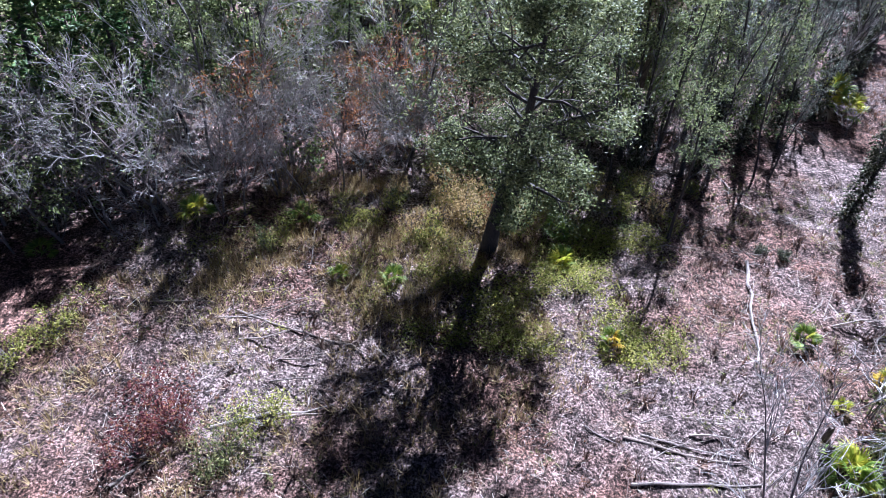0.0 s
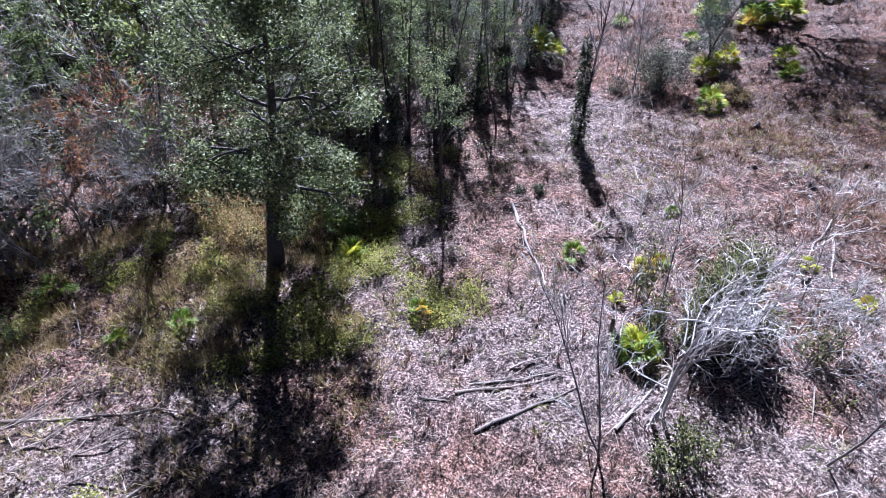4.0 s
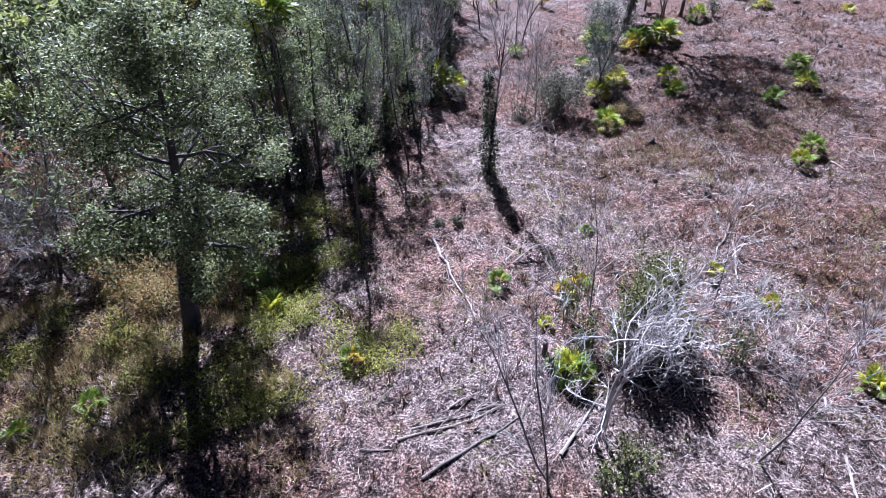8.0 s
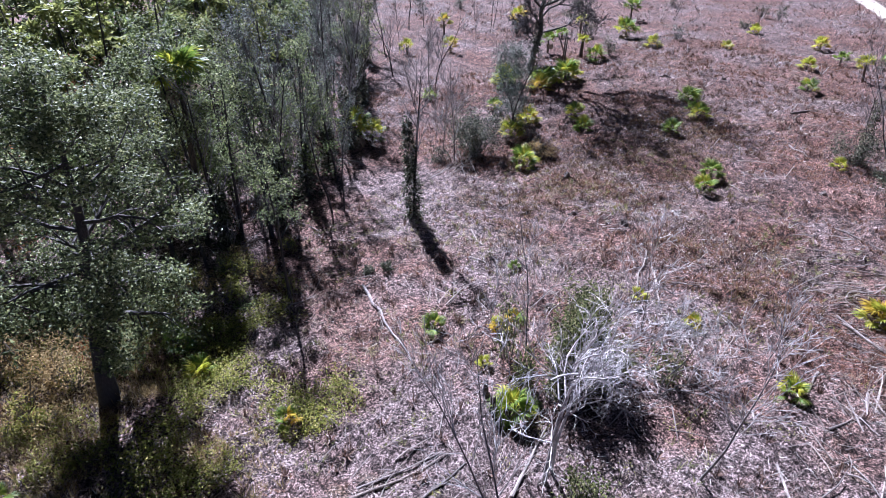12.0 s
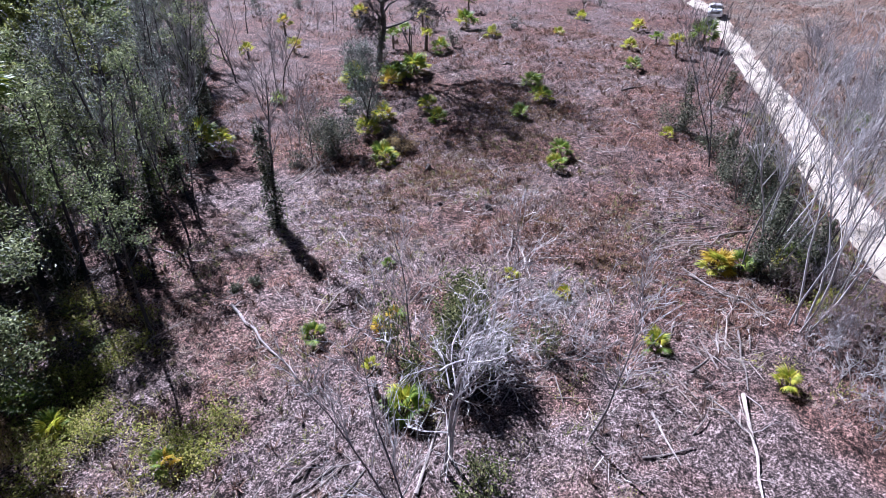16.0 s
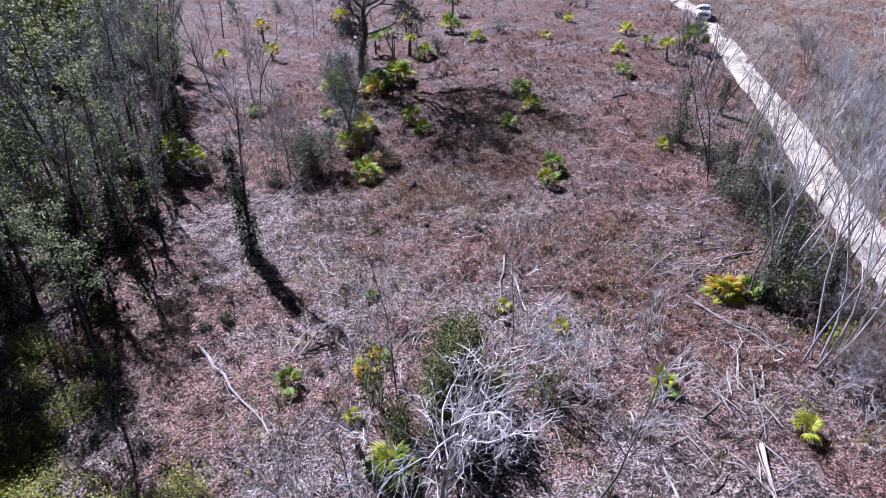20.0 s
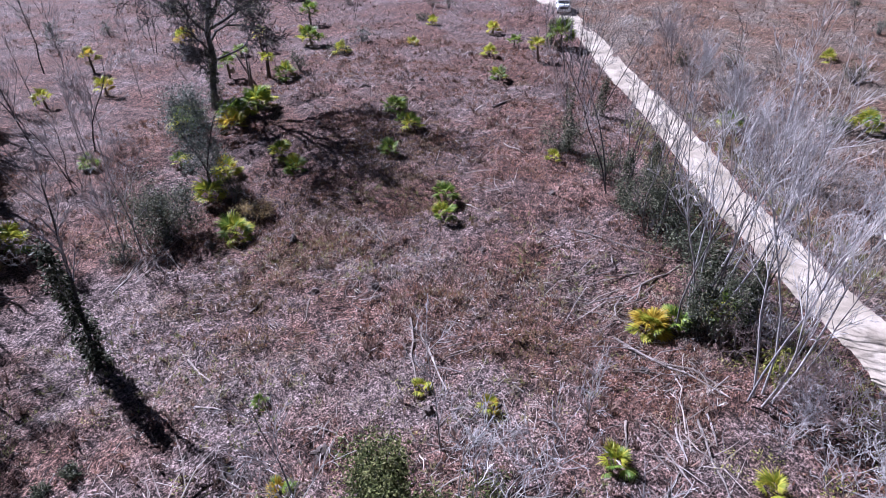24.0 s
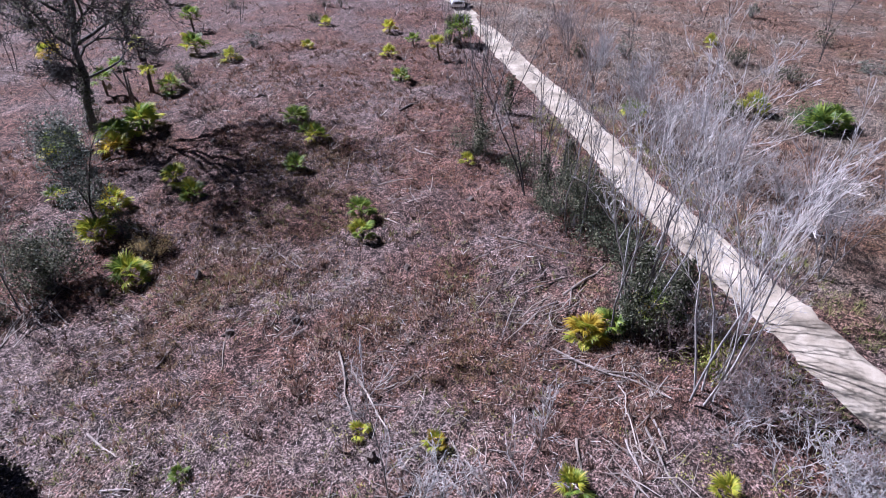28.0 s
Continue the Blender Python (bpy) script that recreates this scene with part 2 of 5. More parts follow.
FROND_GOLD = leafy("yellowed palm blade", ((0.0, (0.30, 0.20, 0.02)), (0.5, (0.48, 0.34, 0.03)), (1.0, (0.58, 0.46, 0.08))), 0.4, 0.45)
FROND_DEAD = leafy("dead palm blade", ((0.0, (0.12, 0.085, 0.06)), (1.0, (0.36, 0.29, 0.22))), 0.8, 0.2, 0.2)
LEAF_ASH = leafy("ash grey foliage", ((0.0, (0.025, 0.034, 0.026)), (0.5, (0.09, 0.11, 0.09)), (0.85, (0.20, 0.225, 0.19)), (1.0, (0.38, 0.40, 0.36))), 0.55, 0.25)
GRASS_GOLD = leafy("golden dry grass", ((0.0, (0.16, 0.11, 0.045)), (0.5, (0.34, 0.25, 0.12)), (1.0, (0.54, 0.44, 0.25))), 0.6, 0.4, 0.2)
GRASS_RUST = leafy("rust brown grass", ((0.0, (0.105, 0.046, 0.029)), (0.5, (0.203, 0.099, 0.064)), (1.0, (0.315, 0.180, 0.116))), 0.7, 0.35, 0.2)
GRASS_BROWN = leafy("dead brown weeds", ((0.0, (0.045, 0.025, 0.02)), (0.5, (0.14, 0.085, 0.07)), (1.0, (0.30, 0.21, 0.17))), 0.8, 0.2, 0.1)
GRASS_MAT = leafy("matted olive weeds", ((0.0, (0.05, 0.03, 0.015)), (0.5, (0.15, 0.10, 0.05)), (1.0, (0.30, 0.22, 0.11))), 0.8, 0.2, 0.1)
GRASS_TAN = leafy("straw grass", ((0.0, (0.26, 0.20, 0.15)), (0.5, (0.42, 0.34, 0.27)), (1.0, (0.60, 0.52, 0.43))), 0.7, 0.35, 0.2)
GRASS_GREEN = leafy("verge grass", ((0.0, (0.10, 0.115, 0.03)), (0.5, (0.22, 0.235, 0.07)), (1.0, (0.38, 0.36, 0.16))), 0.6, 0.4, 0.3)
LITTER = leafy("leaf litter", ((0.0, (0.02, 0.014, 0.013)), (0.40, (0.07, 0.05, 0.046)), (0.6, (0.35, 0.27, 0.255)), (1.0, (0.84, 0.76, 0.74))), 0.42, 0.0, 0.5)
TWIG_MIX = leafy("broken twigs", ((0.0, (0.05, 0.04, 0.035)), (0.45, (0.22, 0.175, 0.165)), (0.75, (0.48, 0.42, 0.40)), (1.0, (0.80, 0.75, 0.73))), 0.45, 0.0, 0.5)


# ---- geometry tools ----
class Geo:
    """Collects vertices and faces of one mesh."""

    def __init__(self):
        self.v, self.f, self.n = [], [], 0

    def add(self, v, f):
        self.v.append(np.asarray(v, float).reshape(-1, 3))
        self.f.extend((np.asarray(f, int) + self.n).tolist())
        self.n += len(self.v[-1])

    def tube(self, pts, radii, sides=5, cap=False):
        pts = [Vector(p) for p in pts]
        rings, k = [], len(pts)
        axis = (pts[-1] - pts[0]).normalized()
        u = axis.orthogonal().normalized()
        for i, p in enumerate(pts):
            d = (pts[min(i + 1, k - 1)] - pts[max(i - 1, 0)]).normalized()
            a = (u - d * u.dot(d)).normalized()
            b = d.cross(a)
            for s in range(sides):
                w = 2 * math.pi * s / sides
                rings.append(p + (a * math.cos(w) + b * math.sin(w)) * radii[i])
        faces = []
        for i in range(k - 1):
            for s in range(sides):
                q = (s + 1) % sides
                faces.append((i * sides + s, i * sides + q, (i + 1) * sides + q, (i + 1) * sides + s))
        self.add([tuple(r) for r in rings], faces)
        if cap:
            m = self.n - len(rings)
            self.f.append([m + s for s in range(sides)][::-1])
            self.f.append([m + (k - 1) * sides + s for s in range(sides)])

    def leaves(self, at, way, side, length, width, fold=0.25):
        """Folded diamond leaves: at, way, side are (n, 3); length, width (n,)."""
        n = len(at)
        up = np.cross(way, side)
        length, width = np.asarray(length)[:, None], np.asarray(width)[:, None]
        mid = at + way * length * 0.45
        v = np.stack([at, mid + side * width / 2 + up * width * fold, at + way * length, mid - side * width / 2 + up * width * fold], 1)
        self.add(v.reshape(-1, 3), np.arange(4 * n).reshape(n, 4))

    def mesh(self, name, material, smooth=False):
        me = bpy.data.meshes.new(name)
        me.from_pydata(np.concatenate(self.v).tolist() if self.v else [], [], self.f)
        me.materials.append(material)
        if smooth:
            me.shade_smooth()
        me.update()
        return me


def part(name, geo, material, parent, label="", smooth=False):
    ob = new(name, geo if isinstance(geo, bpy.types.Mesh) else geo.mesh(name, material, smooth))
    ob.parent = parent
    return tagged(ob, label=label)


def unit(v):
    return v / (np.linalg.norm(v, axis=-1, keepdims=True) + 1e-9)


def blob_leaves(geo, rng, centre, spread, count, size, flat=0.4, droop=0.0):
    """A loose clump of leaves round a centre."""
    at = np.asarray(centre) + rng.normal(0, 1, (count, 3)) * np.asarray(spread)
    way = unit(rng.normal(0, 1, (count, 3)) * (1, 1, flat) + (0, 0, -droop))
    side = unit(np.cross(way, rng.normal(0, 0.5, (count, 3)) + (0, 0, 1)))
    length = size * rng.uniform(0.6, 1.35, count)
    geo.leaves(at, way, side, length, length * rng.uniform(0.4, 0.6, count))


def branch(geo, rng, p, d, length, radius, level, kids, spread, rise, tips, segs=4, sides=5, bend=0.16, low=0.3, reach=1.0, fat=1.0):
    """A tapering limb with its side limbs; tips receives the ends of the last ones. geo: [stem, limbs], of which limbs
    gets a mesh of its own for each main limb, or [all]."""
    p, d = np.array(p, float), np.array(d, float)
    last = level >= len(kids)
    if last and level > 1:
        segs, length, bend = 2, length * 0.78, 0.26
    pts, radii, step = [p], [radius], length / segs
    for i in range(segs):
        d = unit(d + rng.normal(0, bend, 3) + np.array((0, 0, rise)))
        p = p + d * step
        pts.append(p)
        radii.append(max(radius * (1 - 0.75 * (i + 1) / segs), 0.0055 * fat))
    if len(geo) > 1 and level == 1:
        geo[1].append(Geo())
    target = geo[0] if level == 0 or len(geo) == 1 else geo[1][-1]
    target.tube(pts, radii, 3 if last else max(3, sides - level))
    if last:
        tips.append((pts[-1], d, (pts[0] + pts[-1]) / 2))
        return
    for k in range(kids[level]):
        s = rng.uniform(0.2 if level else low, 1.0)
        i = min(int(s * segs), segs - 1)
        q = pts[i] + (pts[i + 1] - pts[i]) * (s * segs - i)
        turn = unit(np.cross(d, rng.normal(0, 1, 3)))
        a = spread * rng.uniform(0.6, 1.3)
        way = unit(d * math.cos(a) + turn * math.sin(a))
        branch(geo, rng, q, way, length * rng.uniform(0.42, 0.72) * (1.15 - 0.4 * s) * reach, max(radii[i] * rng.uniform(0.42, 0.62), 0.0085 * fat), level + 1, kids, spread, rise, tips,
               max(2, segs - 1), sides, bend * 1.15, 0.3, min(1.0, reach * 1.25), fat)


# ---- ground ----
WAVES = np.random.RandomState(7)
WAVE = [(WAVES.uniform(0, 2 * math.pi), WAVES.uniform(0, 6.28), k) for k in (0.25, 0.4, 0.7, 1.1, 1.6, 2.3, 3.1, 4.2, 5.5, 7.0, 8.5)]
ROAD = [(4.0, -17.5), (12.0, -11.3), (18.0, -7.4), (22.9, -4.5), (25.8, -2.9), (28.2, -1.5), (31.6, 0.5), (36.6, 3.2), (41.3, 5.3), (46.2, 7.6), (53.4, 11.4), (61.0, 15.2), (69.0, 19.2), (77.0, 23.4), (90.0, 32.0), (110.0, 47.0), (140.0, 72.0)]
ROAD_HALF = 1.22


def spline(points, steps):
    """Points along a smooth line through the given ones."""
    p = np.array([points[0], *points, points[-1]], float)
    out = []
    for i in range(1, len(p) - 2):
        for s in np.arange(steps) / steps:
            a, b, c, d = p[i - 1], p[i], p[i + 1], p[i + 2]
            out.append(0.5 * (2 * b + (c - a) * s + (2 * a - 5 * b + 4 * c - d) * s**2 + (3 * b - a - 3 * c + d) * s**3))
    return np.array([*out, p[-1]])


ROAD_LINE = spline(ROAD, 8)


def from_road(x, y):
    """Distance to the middle of the road."""
    x, y = np.asarray(x, float), np.asarray(y, float)
    best = np.full(x.shape, 1e9)
    for a, b in zip(ROAD_LINE[:-1], ROAD_LINE[1:]):
        ab = b - a
        s = np.clip(((x - a[0]) * ab[0] + (y - a[1]) * ab[1]) / (ab @ ab), 0, 1)
        best = np.minimum(best, np.hypot(x - a[0] - s * ab[0], y - a[1] - s * ab[1]))
    return best


def ground_z(x, y):
    x, y = np.asarray(x, float), np.asarray(y, float)
    z = 0.0 * x
    for a, phase, k in WAVE:
        z = z + (0.042 if k < 2 else 0.075) / (0.6 + 0.40 * k) * np.sin(k * (x * math.cos(a) + y * math.sin(a)) + phase + 1.7 * np.sin(0.37 * k * (x * math.sin(a) - y * math.cos(a))))
    near = np.clip((from_road(x, y) - ROAD_HALF) / 1.2, 0, 1)
    return z * near - 0.05 * (1 - near)


def gz(x, y):
    return float(ground_z(np.array([x]), np.array([y]))[0])


def graded(lo, hi, step, far):
    mid = list(np.arange(lo, hi, step))
    left, right, d = [], [], step
    a, b = lo, mid[-1]
    while a > -far:
        d *= 1.3
        a, b = a - d, b + d
        left.append(a)
        right.append(b)
    return np.array(left[::-1] + mid + right)


def build_ground():
    xs, ys = graded(-14, 48, 0.28, 2500), graded(-6, 34, 0.28, 2500)
    gx, gy = np.meshgrid(xs, ys)
    z = ground_z(gx.ravel(), gy.ravel())
    v = np.stack([gx.ravel(), gy.ravel(), z], 1)
    w, h = len(xs), len(ys)
    i = (np.arange(h - 1)[:, None] * w + np.arange(w - 1)[None]).ravel()
    g = Geo()
    g.add(v, np.stack([i, i + 1, i + 1 + w, i + w], 1))
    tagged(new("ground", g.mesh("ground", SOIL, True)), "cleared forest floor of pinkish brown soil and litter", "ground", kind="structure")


def build_road():
    line, g, v = ROAD_LINE, Geo(), []
    tang = np.gradient(line, axis=0)
    nrm = unit(np.stack([-tang[:, 1], tang[:, 0]], 1))
    cols = (-1.0, -0.82, -0.62, -0.42, -0.2, 0.0, 0.2, 0.42, 0.62, 0.82, 1.0)
    lift = (-0.07, -0.012, -0.03, -0.03, -0.005, 0.006, -0.005, -0.03, -0.03, -0.012, -0.07)
    for k, (p, m) in enumerate(zip(line, nrm)):
        for c, z in zip(cols, lift):
            w = ROAD_HALF * (1 + 0.05 * math.sin(k * 0.45 + 2 * c) + 0.05 * math.sin(k * 1.1 + c) + 0.05 * math.sin(k * 2.3 + 5 * c))
            q = p + m * c * w
            v.append((q[0], q[1], z + 0.006 * math.sin(k * 1.7 + c * 3)))
    n, i = len(cols), []
    for k in range(len(line) - 1):
        for c in range(n - 1):
            i.append((k * n + c, (k + 1) * n + c, (k + 1) * n + c + 1, k * n + c + 1))
    g.add(v, i)
    tagged(new("road", g.mesh("road", SAND, True)), "pale sandy dirt track with shallow wheel ruts", "road", kind="structure")


build_ground()
build_road()


def set_thing(ob, x, y, turn=0.0, size=1.0, sink=0.03, lean=0.0, lean_to=0.0):
    m = Matrix.Translation((x, y, gz(x, y) - sink)) @ Matrix.Rotation(lean, 4, Vector((-math.sin(lean_to), math.cos(lean_to), 0)))
    return m @ Matrix.Rotation(turn, 4, "Z") @ Matrix.Scale(size, 4)


# ---- trees ----
def evergreen(seed, height, crown, leaves, leaf, material, name="evergreen_tree", barkmat=None, low=0.3, limbs=9, far=False, thin=0.014):
    """Tree with a dark trunk, rising limbs and a ragged crown of small leaves."""
    rng = np.random.RandomState(seed)
    root = new(name)
    trunk, tips = Geo(), []
    pts, p, d = [], np.zeros(3), np.array((0.0, 0.0, 1.0))
    for i in range(8):
        pts.append(p)
        d = unit(d + rng.normal(0, 0.06, 3) + (0, 0, 0.1))
        p = p + d * height * 0.92 / 7
    radii = [thin * height * (1 - 0.82 * i / 7) + (0.03 if i == 0 else 0) for i in range(8)]
    trunk.tube(pts, radii, 7)
    parts_of = []
    for k in range(limbs):
        s = low + (0.97 - low) * k / (limbs - 1)
        i = min(int(s * 7), 6)
        q = pts[i] + (pts[i + 1] - pts[i]) * (s * 7 - i)
        a = k * 2.4 + rng.uniform(-0.5, 0.5)
        reach = crown * (1.0 - 0.55 * max(0, s - 0.55) / 0.45) * rng.uniform(0.65, 1.1)
        parts_of.append(Geo())
        branch([parts_of[-1]], rng, q, unit(np.array((math.cos(a), math.sin(a), rng.uniform(0.1, 0.8)))), reach, radii[i] * 0.5, 1, (0, 3, 3) if far else (0, 4, 3), 0.75, 0.05, tips, 3 if far else 4, 5)
    crown_geo = Geo()
    each = max(4, leaves // (len(tips) * 2))
    for end, way, mid in tips:
        blob_leaves(crown_geo, rng, end, (0.16, 0.16, 0.11), each, leaf, 0.6, 0.15)
        blob_leaves(crown_geo, rng, mid, (0.17, 0.17, 0.12), each, leaf, 0.6, 0.15)
    part("trunk", trunk, barkmat or BARK_DARK, root, smooth=True)
    if far:
        joined = Geo()
        for g in parts_of:
            joined.add(np.concatenate(g.v), [f for f in g.f])
        tagged(part("limb_mass", joined, barkmat or BARK_DARK, root), kind="stuff")
    else:
        for g in parts_of:
            part("limb", g, barkmat or BARK_DARK, root)
    part("crown", crown_geo, material, root)
    return root


def bare_tree(seed, height, stems, kids, spread, barkmat, twigmat, name="bare_tree", leanout=0.16, leaf=None, leaves=0, thick=0.009, bend=0.12, low=0.25, far=False, leafsize=0.085, reach=1.0, fat=1.0, apart=0.10):
    """Leafless tree of one or several stems, each with limbs and fine twigs."""
    rng = np.random.RandomState(seed)
    root, tips, rest = new(name), [], Geo()
    for k in range(stems):
        stem, limbs = Geo(), []
        a = k * 6.283 / stems + rng.uniform(-0.5, 0.5)
        out = leanout * rng.uniform(0.5, 1.4)
        base = np.array((math.cos(a), math.sin(a), 0)) * (apart * rng.uniform(0.5, 1.3) if stems > 1 else 0)
        branch([stem, limbs], rng, base, unit(np.array((math.cos(a) * out, math.sin(a) * out, 1))), height * rng.uniform(0.8, 1.0), height * thick, 0, kids, spread, 0.06, tips, 6, 6, bend, low, reach, fat)
        part("trunk", stem, barkmat, root, smooth=True)
        for g in limbs:
            if far:
                rest.add(np.concatenate(g.v), [f for f in g.f])
            else:
                part("limb", g, twigmat, root)
    if far:
        tagged(part("twig_mass", rest, twigmat, root), kind="stuff")
    if leaf:
        g = Geo()
        for end, way, mid in tips:
            if rng.rand() < 0.8:
                blob_leaves(g, rng, end, (0.14, 0.14, 0.14), max(1, leaves // len(tips)), leafsize, 0.7, 0.2)
        part("crown", g, leaf, root)
    return root


def vine_column(root, rng, height, radius, count, size, material, name="vine"):
    g = Geo()
    cz = rng.uniform(0.0, 1, count) ** 1.1
    wave = 0.75 + 0.25 * np.sin(cz * height * 3.1 + rng.uniform(0, 6)) + 0.2 * np.sin(cz * height * 7.7)
    ca, cr = rng.uniform(0, 6.283, count), radius * wave * np.sqrt(rng.uniform(0, 1, count)) * (1.1 - 0.75 * cz)
    at = np.stack([np.cos(ca) * cr, np.sin(ca) * cr, cz * height], 1) + rng.normal(0, 1, (count, 3)) * (0.09, 0.09, 0.1)
    at[:, 2] = np.abs(at[:, 2])
    a = np.arctan2(at[:, 1], at[:, 0])
    way = unit(np.stack([np.cos(a), np.sin(a), rng.uniform(-0.9, 0.5, count)], 1) + rng.normal(0, 0.5, (count, 3)))
    side = unit(np.cross(way, rng.normal(0, 0.5, (count, 3)) + (0, 0, 1)))
    length = size * rng.uniform(0.6, 1.3, count)
    g.leaves(at, way, side, length, length * 0.55)
    part(name, g, material, root, "dark creeper climbing the stem")


def frond_mesh(seed, material, droop):
    """A fan frond along +x: stalk and pleated, pointed segments."""
    rng, g = np.random.RandomState(seed), Geo()
    g.tube([(0, 0, 0), (0.25, 0, 0.03), (0.5, 0, 0.02)], (0.016, 0.011, 0.008), 3)
    n = 19
    for k in range(n):
        a = radians(-112 + 224 * k / (n - 1)) + rng.uniform(-0.04, 0.04)
        r = (0.56 - 0.16 * abs(a) / 2) * rng.uniform(0.88, 1.08)
        way, side = np.array((math.cos(a), math.sin(a), 0)), np.array((-math.sin(a), math.cos(a), 0))
        o = np.array((0.5, 0, 0.02))
        fall = droop * rng.uniform(0.6, 1.5)
        tilt = 0.012 if k % 2 else -0.012
        m1, m2 = o + way * r * 0.5 + (0, 0, 0.03 - 0.10 * fall), o + way * r * 0.8 + (0, 0, -0.35 * fall * r)
        v = [o, m1 + side * 0.036 + (0, 0, tilt), m2 + side * 0.02, o + way * r + (0, 0, -0.75 * fall * r), m2 - side * 0.02, m1 - side * 0.036 - (0, 0, tilt)]
        g.add(v, [(1, 2, 4, 5)])
        g.f.append([g.n - 6, g.n - 5, g.n - 1])
        g.f.append([g.n - 4, g.n - 3, g.n - 2])
    return g.mesh("frond", material)


FRONDS = {k: [frond_mesh(40 + i, m, dr) for i, dr in enumerate((0.25, 0.5, 0.8))] for k, m in
          (("green", FROND_GREEN), ("lime", FROND_LIME), ("gold", FROND_GOLD), ("dead", FROND_DEAD))}
PALM_WORDS = {"green": "green fan palm with pleated blades", "lime": "bright lime-green fan palm with spiky blades", "gold": "yellowed fan palm with golden blades",
              "dead": "withered fan palm with brown blades"}


def palm(x, y, size, trunk=0.0, colour="green", count=15, seed=0, name="fan_palm", words="", second=None):
    rng = np.random.RandomState(seed + int(abs(x * 37 + y * 91)))
    root = new(name)
    g = Geo()
    lean = rng.normal(0, 0.06, 2)
    h = max(trunk * (0.45 if trunk < 1.9 else 0.55 if trunk < 5 else 1.0), 0.08)
    size *= 1.15
    ends = [(lean[0] * s * h, lean[1] * s * h, s * h) for s in (0, 0.25, 0.5, 0.75, 1.0)]
    w = 0.07 + 0.05 * min(h, 3) / 3
    g.tube(ends, (w * 1.2, w, w * 1.05, w * 0.95, w * 0.7), 8, True)
    for k in range(int(6 + h * 9)):
        s, a = rng.uniform(0.1, 1), rng.uniform(0, 6.283)
        c = np.array((math.cos(a), math.sin(a), 0))
        b = np.array(ends[0]) * (1 - s) + np.array(ends[-1]) * s + c * w * 0.9
        g.tube([b, b + c * 0.05 + (0, 0, 0.09)], (0.022, 0.008), 3)
    part("trunk", g, PALM_TRUNK, root, "short fibrous stem with old leaf bases")
    for k in range(count):
        hang = k / count
        a = k * 2.399 + rng.uniform(-0.3, 0.3)
        up = radians(78 - 92 * hang + rng.uniform(-10, 10))
        kind = colour
        if second and rng.rand() < 0.35:
            kind = second
        if hang > 0.86 and rng.rand() < 0.7:
            kind, up = "dead", radians(rng.uniform(-60, -25))
        ob = part("frond", FRONDS[kind][int(rng.randint(3))], None, root)
        ob.matrix_basis = (Matrix.Translation(ends[-1]) @ Matrix.Rotation(a, 4, "Z") @ Matrix.Rotation(-up, 4, "Y")
                           @ Matrix.Rotation(rng.uniform(-0.5, 0.5), 4, "X") @ Matrix.Scale(size * rng.uniform(0.8, 1.12), 4))
    root.matrix_basis = set_thing(root, x, y, 0)
    tall = "tall " if trunk > 1.6 else ""
    tagged(root, words or f"{tall}{PALM_WORDS[colour]} on the cleared ground", "palm", "fan palms of the clearing")
    return root


# ---- the woods ----
EDGE_X = (-60, -30, -16, -10, -5, 0, 3, 8, 13, 17, 21, 25, 31, 38)
EDGE_Y = (-4, 6, 12.8, 16.2, 19.8, 22.8, 22.8, 23.6, 29.0, 33.5, 39, 45.5, 60, 85)


